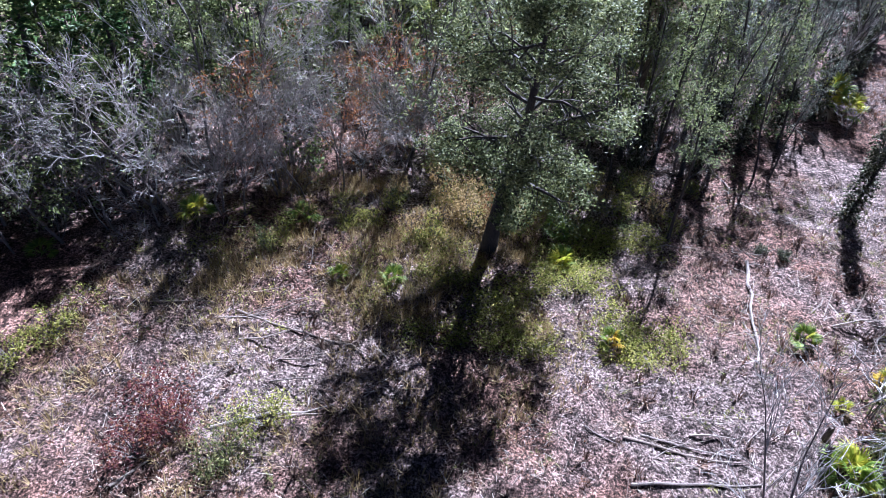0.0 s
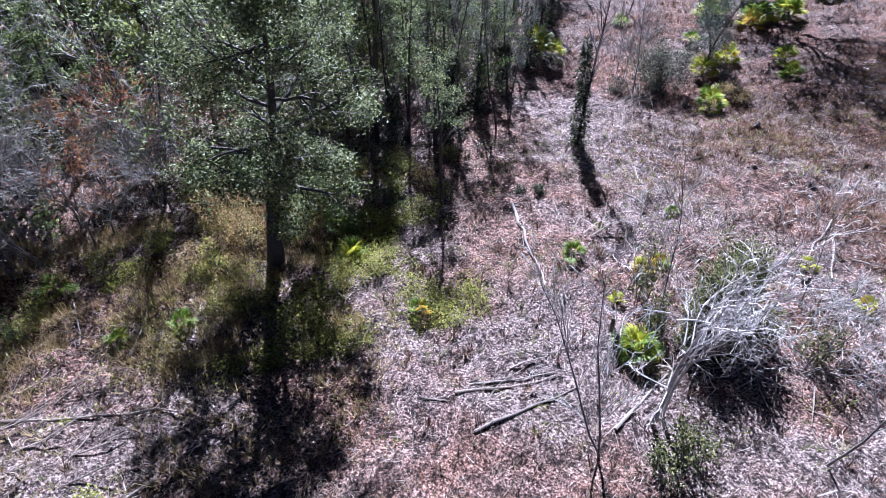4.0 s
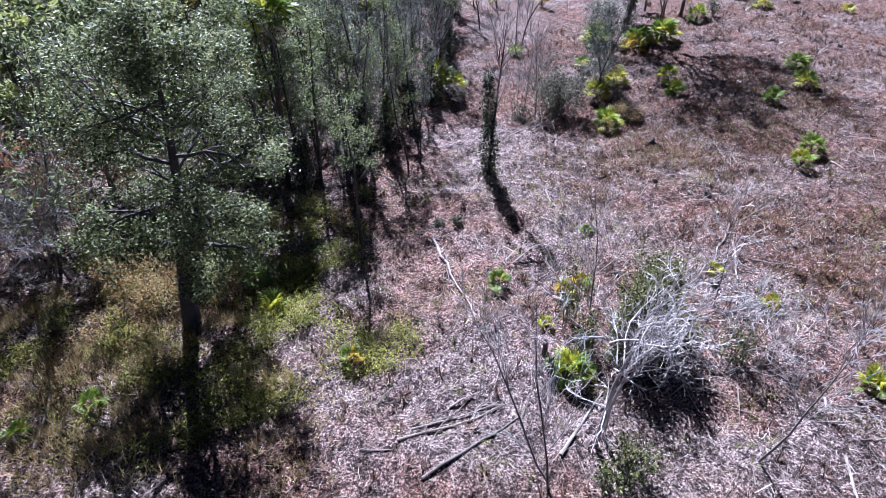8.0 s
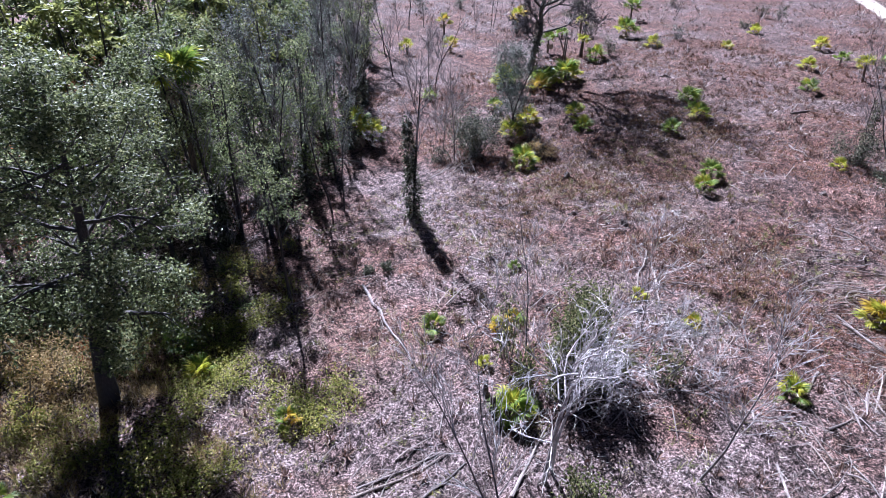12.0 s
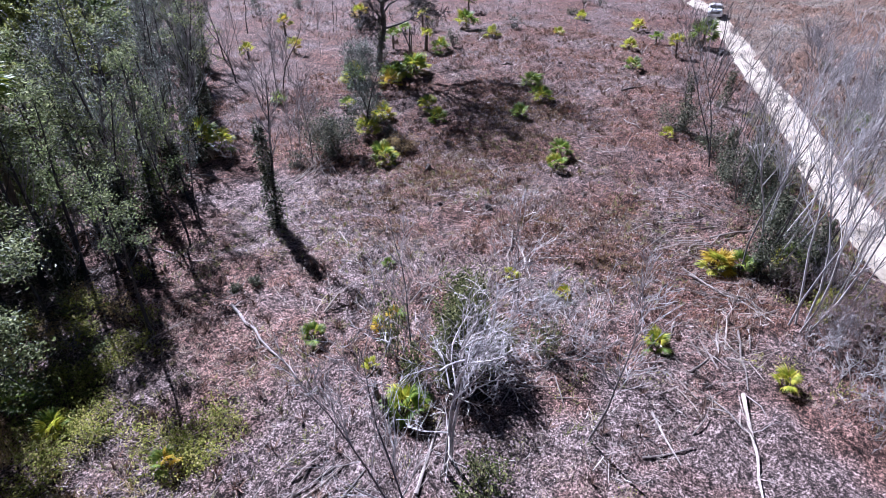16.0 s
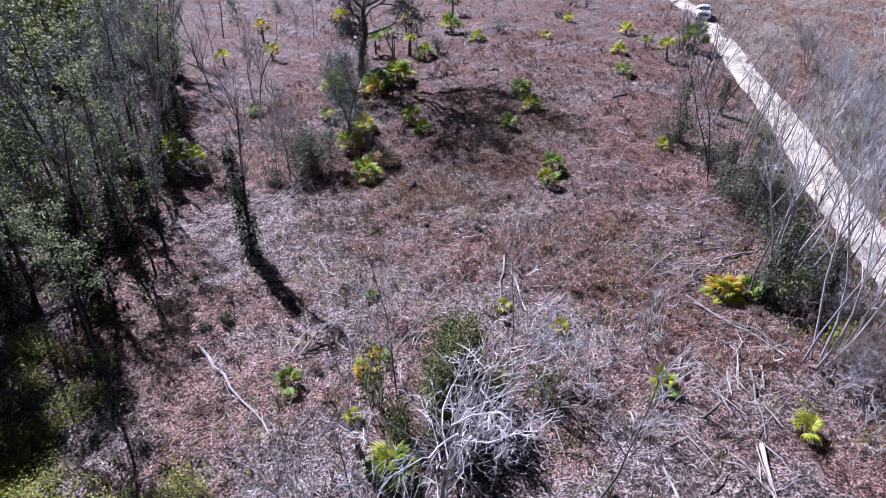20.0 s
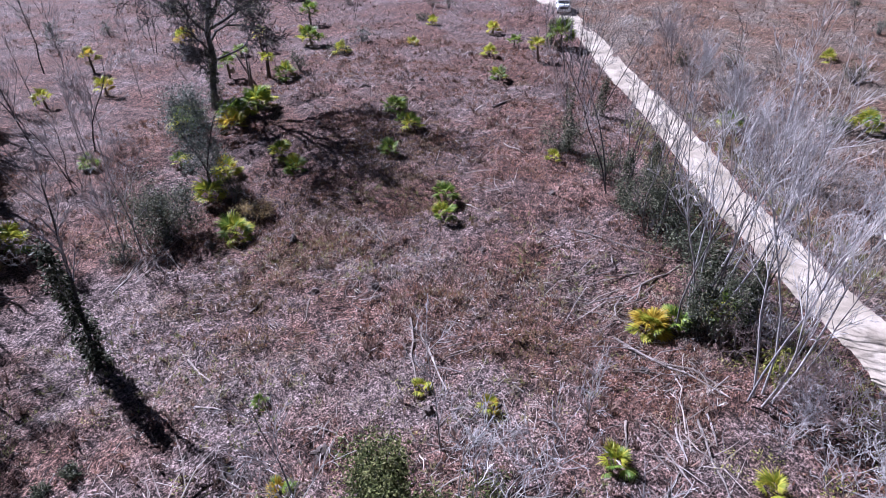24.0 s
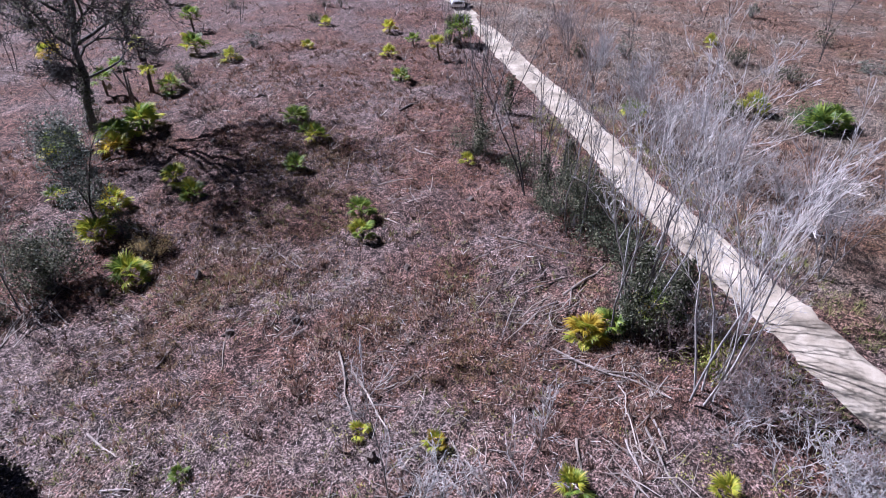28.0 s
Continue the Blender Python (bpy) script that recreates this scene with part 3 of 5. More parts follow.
def kinds_of_tree():
    return {
        "oak": [evergreen(s, 9.2, 2.6, 3300, 0.178, LEAF_OAK, low=0.22) for s in (1, 2)],
        "bay": [evergreen(s, 8.4, 2.3, 3000, 0.165, LEAF_BAY, low=0.18) for s in (3, 4, 5)],
        "lime": [evergreen(s, 8.0, 2.1, 3400, 0.15, LEAF_LIME) for s in (6,)],
        "pine": [evergreen(7, 9.5, 2.4, 1900, 0.27, LEAF_PINE, "pine_tree", low=0.1)],
        "limeback": [evergreen(s, 8.6, 2.6, 1500, 0.28, LEAF_LIME, far=True, low=0.15) for s in (14,)],
        "faroak": [evergreen(s, 9.0, 2.8, 1200, 0.35, m, far=True, low=0.15) for s, m in ((11, LEAF_OAK), (12, LEAF_BAY), (13, LEAF_LIME))],
        "bare": [bare_tree(s, h, n, (14, 7, 5), 0.62, BARK_GREY, tw, low=0.22, bend=0.17, fat=0.85, thick=0.0065, reach=0.62, leaf=m, leaves=560, leafsize=0.085)
                 for s, h, n, m, tw in ((21, 6.6, 1, LEAF_TAWNY, BARK_PALE), (22, 7.4, 1, LEAF_BAY, BARK_PALE), (23, 5.8, 2, LEAF_ASH, BARK_TWIG))],
        "pole": [evergreen(s, h, 1.55, c, 0.13, m, "slender_tree", low=0.46, limbs=10, thin=0.011) for s, h, c, m in ((41, 8.4, 1500, LEAF_BAY), (42, 7.6, 1300, LEAF_DEEP), (43, 8.8, 1700, LEAF_BAY))],
        "hazy": [bare_tree(s, h, 1, (14, 6, 4), 0.5, BARK_DARK, BARK_GREY, "hazy_bare_tree", low=0.34, bend=0.08, fat=0.95, reach=0.42, thick=0.0085, leaf=LEAF_ASH, leaves=1500, leafsize=0.10) for s, h in ((44, 8.6), (45, 7.8))],
        "dusky": [bare_tree(s, h, n, (9, 5, 3), 0.6, BARK_DARK, tw, "dark_bare_tree", low=0.15, bend=0.15, fat=1.2, reach=0.75) for s, h, n, tw in ((24, 7.4, 1, BARK_TWIG), (25, 6.4, 2, BARK_PALE))],
        "shaggy": [bare_tree(s, 6.8, 1, (9, 4, 3), 0.65, BARK_DARK, BARK_GREY, "sparse_tree", leaf=m, leaves=1500, low=0.15, leafsize=0.15, fat=1.6) for s, m in ((26, LEAF_BAY), (27, LEAF_OAK))],
        "rust": [bare_tree(28, 5.8, 1, (8, 4, 3), 0.5, BARK_GREY, BARK_RED, "russet_tree", leaf=LEAF_RUST, leaves=900, leafsize=0.13)],
        "thicket": [bare_tree(s, 3.4, 4, (4, 3, 2), 0.7, BARK_GREY, BARK_TWIG, "bare_shrub", 0.5, thick=0.006, low=0.1, bend=0.2, far=True, reach=0.85, fat=1.6) for s in (31, 32)],
        "farbare": [bare_tree(s, 6.8, 2, (7, 5), 0.55, BARK_GREY, BARK_PALE, thick=0.011, far=True, low=0.2) for s in (35, 36)],
        "bush": [bare_tree(s, 3.6, 4, (4, 3, 3), 0.6, BARK_GREY, BARK_GREY, "leafy_shrub", 0.4, m, 1100, thick=0.006, low=0.1, leafsize=0.17, far=True) for s, m in ((38, LEAF_BAY), (39, LEAF_OAK))],
    }


TREE_WORDS = {
    "oak": ("dark evergreen tree with a dense ragged crown", "tree"), "bay": ("grey-green evergreen tree with a small-leaved crown", "tree"),
    "dusky": ("dark-stemmed leafless tree with a haze of fine twigs", "tree"),
    "limeback": ("yellow-green leafy tree deep in the wood", "tree"),
    "lime": ("yellow-green leafy tree at the wood's edge", "tree"), "pine": ("deep green tree with thick dark foliage", "tree"),
    "faroak": ("leafy tree deep in the wood", "tree"), "bare": ("leafless grey tree with pale twigs", "tree"),
    "shaggy": ("thin grey tree with sparse leaves and twigs", "tree"), "rust": ("small tree with russet autumn leaves", "tree"),
    "thicket": ("bare grey shrub of tangled twigs", "shrub"), "farbare": ("slender leafless tree deep in the wood", "tree"),
    "bush": ("dense dark leafy shrub under the trees", "shrub"),
    "pole": ("tall dark-trunked tree with a thin sage green crown", "tree"), "hazy": ("tall dark-stemmed tree with a grey haze of twigs", "tree"),
}


FAR_STEMS = ((24.2, 46.1, 0.95), (25.6, 42.6, 0.75), (19.0, 40.0, 0.9), (29.9, 54.4, 1.0), (36.7, 57.6, 0.9), (22.9, 50.7, 1.0), (23.3, 35.8, 0.6), (26.4, 37.6, 0.7), (28.8, 49.3, 0.85), (32.2, 63.0, 1.0))


def build_woods():
    kinds = kinds_of_tree()
    rng = np.random.RandomState(5)
    used, spots = set(), []

    def place(kind, x, y, size, lean=0.0, to=0.0):
        pick = kinds[kind][int(rng.randint(len(kinds[kind])))]
        m = set_thing(pick, x, y, rng.uniform(0, 6.283), size, 0.06, lean, to)
        if pick.name in used:
            ob = copy_thing(pick, m)
        else:
            ob, _ = pick, used.add(pick.name)
            pick.matrix_basis = m
        words, cat = TREE_WORDS[kind]
        tagged(ob, words, cat, f"{words.split(' with ')[0]}s")
        return ob

    # first rows, then the depth behind them
    tries = 0
    while len(spots) < 240 and tries < 30000:
        tries += 1
        x = rng.uniform(-34, 33)
        back_off = rng.uniform(0, 1) ** 1.4 * 24
        y = float(np.interp(x, EDGE_X, EDGE_Y)) + back_off
        gap = 1.5 if back_off < 9 else 2.1
        if any((x - a) ** 2 + (y - b) ** 2 < gap * gap for a, b in spots):
            continue
        spots.append((x, y))
        r = rng.rand()
        size = rng.uniform(0.78, 1.12)
        if back_off < 10:
            front = back_off < (5.0 if -12 < x < -2 else 3.4)
            if x < -13:
                kind = "bare" if front and r < 0.85 else "oak" if r < 0.72 else "bay" if r < 0.84 else "bush" if r < 0.92 else "pine"
            elif x < 1.5:
                kind = "oak" if r < 0.46 else "bay" if r < 0.78 else "shaggy" if r < 0.90 else "bare"
                if front:
                    kind = "bare" if r < 0.76 else "shaggy" if r < 0.84 else "rust" if r < 0.95 else "bush"
            elif x < 6.5:
                kind = "oak" if r < 0.22 else "bay" if r < 0.66 else "lime" if r < 0.84 else "pole"
                if front:
                    kind = "pole" if r < 0.60 else "hazy" if r < 0.76 else "bay" if r < 0.90 else "bush"
            elif x < 14:
                kind = "oak" if r < 0.10 else "bay" if r < 0.26 else "pole" if r < 0.55 else "hazy" if r < 0.82 else "dusky" if r < 0.97 else "rust"
                if front:
                    kind = "pole" if r < 0.38 else "hazy" if r < 0.78 else "dusky" if r < 0.92 else "bush"
            else:
                kind = "hazy" if r < 0.45 else "dusky" if r < 0.70 else "pole" if r < 0.84 else "shaggy" if r < 0.90 else "thicket"
            if front and x < -3 and kind in ("bare", "shaggy"):
                place(kind, x, y, size * 1.05, rng.uniform(0.05, 0.3), rng.uniform(-2.5, -1.2))
                continue
            if -12 < x < 1.5:
                size *= 0.93
            elif kind not in ("pole", "hazy"):
                size *= 0.72 + 0.34 * min(1, back_off / 4)
        else:
            kind = "faroak" if r < (0.80 if x < -6 else 0.86) else "farbare" if r < 0.90 else "shaggy" if r < 0.92 else "rust"
            if -3 < x < 16 and r < 0.45:
                kind = "limeback"
            if x < -16 and r < 0.3:
                kind = "pine"
        place(kind, x, y, size, rng.uniform(0, 0.12), rng.uniform(0, 6.283))
    # the bare grey trees that hang over the clearing's west side
    for x, off, size, lean in ((-17.5, 1.2, 1.05, 0.10), (-15.4, 0.6, 1.0, 0.22), (-14.2, 2.6, 1.2, 0.12), (-12.8, 0.9, 1.1, 0.26), (-11.4, 2.4, 1.25, 0.15), (-10.6, 0.5, 1.0, 0.30), (-9.2, 1.6, 1.2, 0.22),
                               (-8.0, 0.7, 1.0, 0.25), (-7.4, 2.9, 1.2, 0.12), (-6.2, 1.3, 1.05, 0.20), (-5.0, 2.4, 1.1, 0.10), (-4.2, 0.9, 0.9, 0.12), (-12.2, 4.2, 1.3, 0.08), (-9.4, 4.2, 1.3, 0.08)):
        place("bare", x, float(np.interp(x, EDGE_X, EDGE_Y)) + off, size, lean, rng.uniform(-1.9, -1.2))
    for x, off, size in ((-10.9, 3.2, 1.15), (-6.6, 4.4, 1.0)):
        place("rust", x, float(np.interp(x, EDGE_X, EDGE_Y)) + off, size)
    # dark trunks that stand along the clearing's north side
    for x, y, size, lean, kind in ((3.4, 23.6, 1.0, 0.03, "pole"), (5.0, 24.4, 1.05, 0.02, "pole"), (5.95, 24.5, 0.95, 0.04, "hazy"), (7.5, 23.2, 0.9, 0.03, "pole"), (8.1, 24.9, 1.05, 0.02, "hazy"),
                                   (2.2, 22.4, 0.9, 0.05, "pole"), (9.5, 25.6, 1.0, 0.03, "hazy"), (10.7, 26.3, 1.0, 0.04, "pole"), (12.6, 26.8, 0.9, 0.03, "hazy"), (10.7, 23.5, 0.72, 0.20, "hazy"),
                                   (11.3, 23.4, 0.6, 0.30, "hazy"), (6.3, 18.2, 0.72, 0.03, "pole"), (4.3, 21.8, 0.8, 0.04, "hazy")):
        place(kind, x, y, size, lean, rng.uniform(1.2, 2.2))
    for x, y, size in FAR_STEMS:
        place("hazy" if size > 0.8 else "dusky", x, y, size, 0.05, rng.uniform(0, 6.283))
    # tall shade trees behind the bare front
    for k in range(7):
        x = -19.0 + 1.8 * k + rng.uniform(-0.4, 0.4)
        place("oak" if k % 4 else "bay", x, float(np.interp(x, EDGE_X, EDGE_Y)) + rng.uniform(5.4, 7.6), rng.uniform(1.0, 1.15))
    for k in range(26):
        x = -1.0 + 0.66 * k
        place("bush", x, float(np.interp(x, EDGE_X, EDGE_Y)) + rng.uniform(1.4, 6.0), rng.uniform(0.55, 0.95))
    # the far depth of the wood
    for k in range(44):
        x = -16.0 + 0.86 * k + rng.uniform(-0.6, 0.6)
        place("limeback" if k % 5 == 2 else "faroak", x, float(np.interp(x, EDGE_X, EDGE_Y)) + 23.0 + 5.0 * (k % 2) + rng.uniform(-1.5, 1.5), rng.uniform(1.0, 1.25))
    # shrubs of the edge
    for k in range(50):
        x = rng.uniform(-26, 16)
        y = float(np.interp(x, EDGE_X, EDGE_Y)) - rng.uniform(-5, 0.6)
        place("bush" if k % 4 == 0 else "thicket", x, y, rng.uniform(0.5, 0.95))
    for kind, pool in kinds.items():
        for ob in pool:
            if ob.name not in used:
                ob.matrix_basis = set_thing(ob, rng.uniform(-25, 0), rng.uniform(45, 52))
                words, cat = TREE_WORDS[kind]
                tagged(ob, words, cat, f"{words.split(' with ')[0]}s")


build_woods()


def edge_tree():
    """The tall evergreen that stands out in front of the wood."""
    rng = np.random.RandomState(77)
    root = new("evergreen_tree")
    trunk, tips, crown = Geo(), [], Geo()
    pts = [(0, 0, 0), (0.12, 0, 1.3), (0.32, 0.02, 2.6), (0.58, 0.05, 3.9), (0.78, 0, 5.2), (0.92, 0.05, 6.6), (1.0, 0, 8.0), (1.02, 0.05, 9.9)]
    radii = (0.33, 0.25, 0.225, 0.19, 0.15, 0.11, 0.065, 0.03)
    trunk.tube(pts, radii, 9)
    part("trunk", trunk, BARK_DARK, root, "thick dark grey trunk", smooth=True)
    for k in range(34):
        z = 2.4 + 7.4 * (k / 33) ** 1.15
        i = max(j for j in range(7) if pts[j][2] <= z)
        q = np.array(pts[i]) + (np.array(pts[i + 1]) - pts[i]) * (z - pts[i][2]) / (pts[i + 1][2] - pts[i][2])
        a = k * 2.4 + rng.uniform(-0.4, 0.4)
        reach = 3.0 * min(1.0, 0.55 + 0.18 * (z - 2.4)) * (1 - 0.6 * max(0, z - 6.8) / 3.2) * rng.uniform(0.7, 1.15)
        limb = Geo()
        branch([limb], rng, q, unit(np.array((math.cos(a), math.sin(a), rng.uniform(-0.1, 0.55)))), reach, radii[i] * 0.5, 1, (0, 5, 3), 0.8, 0.03, tips, 4, 5)
        part("limb", limb, BARK_DARK, root)
    for end, way, mid in tips:
        if rng.rand() < 0.86:
            blob_leaves(crown, rng, end, (0.18, 0.18, 0.13), 52, 0.115, 0.6, 0.15)
            blob_leaves(crown, rng, mid, (0.20, 0.20, 0.15), 40, 0.115, 0.6, 0.15)
    part("crown", crown, LEAF_DEEP, root)
    for z, a, s in ((2.9, -0.9, 0.8), (3.3, -0.4, 0.9), (3.6, 0.4, 0.6), (2.4, 2.6, 0.7), (2.2, -0.2, 0.5), (4.2, 3.4, 0.8)):
        g = Geo()
        branch([g], rng, (0.2, 0, z), unit(np.array((math.cos(a), math.sin(a), 0.25))), s, 0.03, 0, (3,), 0.7, 0.02, [], 3, 5)
        part("dead_branch", g, BARK_PALE, root, "pale broken dead branch")
    root.matrix_basis = set_thing(root, -0.4, 16.5)
    tagged(root, "tall evergreen tree with a thick grey trunk and ragged crown", "tree")


edge_tree()


# ---- trees of the clearing ----
def vine_tree(x, y, height, vine_height, radius, lean, to, seed, words, barkmat=BARK_DARK, count=2200, leaf=LEAF_VINE):
    rng = np.random.RandomState(seed)
    root = bare_tree(seed, height, 1, (16, 6, 4), 0.55, barkmat, BARK_TWIG, "vine_tree", 0.03, thick=0.010, bend=0.05, low=0.3, reach=0.42, fat=0.95)
    vine_column(root, rng, vine_height, radius, count, 0.14, leaf)
    root.matrix_basis = set_thing(root, x, y, 0, 1, 0.04, lean, to)
    return tagged(root, words, "tree")


vine_tree(13.9, 21.2, 8.4, 4.9, 0.46, 0.05, 2.2, 101, "slender leaning tree wrapped in dark vines, bare twigs above", count=2600)


def oak(x, y):
    rng = np.random.RandomState(120)
    root, tips = new("bare_oak_tree"), []
    trunk = Geo()
    pts = [(0, 0, 0), (0.02, 0.05, 1.3), (0.16, -0.05, 2.4), (0.0, 0.1, 3.6), (0.28, 0.0, 5.2), (0.2, 0.1, 8.2)]
    radii = (0.21, 0.155, 0.14, 0.125, 0.10, 0.06)
    trunk.tube(pts, radii, 10)
    part("trunk", trunk, BARK_GREY, root, "rough grey trunk", smooth=True)
    for z, a, up, length in ((2.3, -0.9, 0.30, 3.6), (3.6, 2.6, 0.45, 4.2), (3.8, -0.5, 0.6, 4.6), (4.2, -1.6, 0.8, 4.8), (4.8, 1.9, 1.0, 5.0), (5.4, 3.6, 1.2, 5.0), (6.2, -0.3, 1.1, 5.0), (4.6, 4.4, 0.6, 4.6),
                             (7.0, 1.2, 1.5, 4.8), (7.6, 3.0, 1.7, 4.8), (7.8, 5.0, 1.3, 4.8), (1.7, 2.8, 0.9, 1.8), (2.0, 4.2, 0.8, 2.0), (2.6, 3.4, 0.8, 2.4), (1.5, 2.1, 0.9, 1.6), (3.2, -0.2, 0.7, 3.4), (4.4, 5.6, 0.7, 3.8)):
        limb = Geo()
        branch([limb], rng, (0.12, 0.05, z), unit(np.array((math.cos(a), math.sin(a), up))), length, 0.013 * length + 0.015, 0, (9, 6, 4), 0.75, 0.02, tips, 6, 6, 0.22, 0.25, 0.8, 1.9)
        part("limb", limb, BARK_DARK, root, "crooked spreading limb")
    g = Geo()
    for end, way, mid in tips:
        if end[2] > 4.6:
            blob_leaves(g, rng, end, (0.2, 0.2, 0.16), 6, 0.10, 0.6, 0.3)
    part("moss", g, LEAF_VINE, root, "scattered dark tufts on the twigs")
    vine_column(root, rng, 3.0, 0.42, 1500, 0.10, LEAF_VINE)
    root.matrix_basis = set_thing(root, x, y, 0, 1.45, 0.03, 0.13, -1.27)
    tagged(root, "large bare oak with crooked spreading limbs and vine-wrapped trunk", "tree")


oak(35.9, 37.2)


def cedar(x, y, height, radius, lean, to, seed, words, material=LEAF_ASH, count=7600):
    rng = np.random.RandomState(seed)
    root = bare_tree(seed, height, 2, (10, 5, 3), 0.6, BARK_DARK, BARK_GREY, "leaning_tree", 0.10, thick=0.010, reach=0.6)
    g = Geo()
    for k in range(90):
        z = height * rng.uniform(0.14, 1.0)
        a, r = rng.uniform(0, 6.283), radius * math.sqrt(rng.rand()) * (1.1 - 0.5 * abs(z / height - 0.65))
        blob_leaves(g, rng, (math.cos(a) * r, math.sin(a) * r, z), (0.25, 0.25, 0.25), count // 90, 0.115, 0.8, 0.2)
    part("crown", g, material, root)
    root.matrix_basis = set_thing(root, x, y, 0, 1, 0.04, lean, to)
    return tagged(root, words, "tree")


cedar(26.2, 28.2, 5.2, 1.0, 0.08, 2.2, 131, "leaning small tree with fine grey-green foliage")


def sapling(x, y, height, lean, to, seed, words, barkmat=BARK_GREY, twig=BARK_PALE, kids=(11, 4, 2), stems=1, spread=0.6, thick=0.0055, bend=0.07, size=1.0, far=False, fat=1.0):
    root = bare_tree(seed, height, stems, kids, spread, barkmat, twig, "bare_sapling", 0.06 if stems == 1 else 0.22, thick=thick, bend=bend, far=far, reach=0.6 if stems == 1 else 0.85, fat=fat)
    root.matrix_basis = set_thing(root, x, y, seed * 1.3, size, 0.03, lean, to)
    return tagged(root, words, "sapling", "bare saplings")


THIN = "thin leafless sapling with pale twigs standing in slash"
for x, y, h, lean, to, seed in (
    (19.5, 25.6, 6.2, 0.06, 1.0, 201), (18.8, 26.0, 4.6, 0.05, 0.6, 202), (6.8, 6.1, 6.3, 0.14, 2.3, 203), (6.9, 6.2, 6.4, 0.30, 2.9, 204),
    (11.2, 10.2, 5.5, 0.08, 1.9, 205), (12.0, 4.1, 6.6, 0.16, -1.6, 206), (24.7, 35.8, 5.4, 0.18, 2.0, 207), (28.5, 39.7, 5.6, 0.05, 1.2, 208),
    (35.5, 44.3, 4.6, 0.06, 0.5, 209), (38.5, 57.5, 6.5, 0.05, 0.8, 210), (31.0, 50.3, 6.0, 0.10, 2.2, 211), (46.4, 58.6, 5.5, 0.07, 0.4, 212),
    (25.9, 37.5, 5.0, 0.2, 2.2, 213), (19.4, 27.3, 3.6, 0.1, 2.5, 214), (15.6, 9.0, 4.4, 0.12, 0.4, 215), (17.6, 5.6, 3.2, 0.25, -0.9, 216)):
    sapling(x, y, h, lean, to, seed, THIN)

# standing dead palm stems and short poles by the oak
POLES = ((41.0, 38.5, 2.6, 0.10), (42.3, 39.4, 2.4, 0.38), (43.2, 38.3, 2.8, 0.12), (39.9, 37.2, 2.3, 0.06))
for k, (x, y, h, lean) in enumerate(POLES):
    g = Geo()
    g.tube([(0, 0, 0), (0.02, 0, h * 0.5), (0, 0.02, h)], (0.09, 0.075, 0.06), 7, True)
    ob = new("dead_pole", g.mesh("dead_pole", DEADWOOD if k == 1 else PALM_TRUNK, True))
    ob.matrix_basis = set_thing(ob, x, y, k, 1, 0.05, lean, 2.6 if k == 1 else 0.4)
    tagged(ob, "pale leaning dead pole stripped of bark" if k == 1 else "dark standing dead stem without a crown", "dead stem", "dead stems by the oak")


# the tall bare tree and the leafy tangle in the middle of the clearing
def white_tree(x, y):
    """Forked grey stem, bent over at the top into a wide fan of whitish arching twigs."""
    rng = np.random.RandomState(141)
    root, tips = new("bare_tree"), []
    trunk = Geo()
    fork = np.array((0.05, -0.35, 3.6))
    trunk.tube([(0, 0, 0), (0.06, -0.05, 1.2), (-0.02, -0.2, 2.5), fork, (0.3, -0.7, 5.2)], (0.075, 0.062, 0.052, 0.042, 0.016), 8)
    part("trunk", trunk, BARK_STEM, root, "forked smooth grey trunk", smooth=True)
    second = Geo()
    second.tube([(0.35, 0.1, 0), (0.28, 0.02, 1.3), (0.3, -0.2, 2.7), (0.1, -0.5, 4.4)], (0.055, 0.046, 0.04, 0.024), 7)
    part("trunk", second, BARK_STEM, root, "forked smooth grey trunk", smooth=True)
    for k in range(14):
        a = -1.35 + rng.normal(0, 0.95)
        z = 2.6 + 2.0 * (k % 8) / 7
        q = (0.05 + rng.normal(0, 0.08), -0.1 * z + rng.normal(0, 0.05), z)
        limb = Geo()
        branch([limb], rng, q, unit(np.array((math.cos(a) * 0.75, math.sin(a) * 0.75, rng.uniform(0.5, 1.6)))), rng.uniform(2.1, 3.5), 0.024, 0, (9, 4, 2), 0.66, -0.01, tips, 6, 4, 0.2, 0.18, 0.7, 0.8)
        part("limb", limb, BARK_WHITE if k % 4 else BARK_TWIG, root, "whitish arching limb with fine twigs")
    for k in range(5):
        g = Geo()
        a = rng.uniform(0, 6.283)
        branch([g], rng, (0, -0.1, rng.uniform(1.2, 3.2)), unit(np.array((math.cos(a), math.sin(a), 0.4))), rng.uniform(0.8, 1.7), 0.022, 0, (4, 3), 0.7, -0.02, [], 4, 4, 0.2)
        part("limb", g, BARK_WHITE, root, "whitish arching limb with fine twigs")
    root.matrix_basis = set_thing(root, x, y)
    tagged(root, "tall bare tree with a wide fan of whitish arching twigs", "tree")


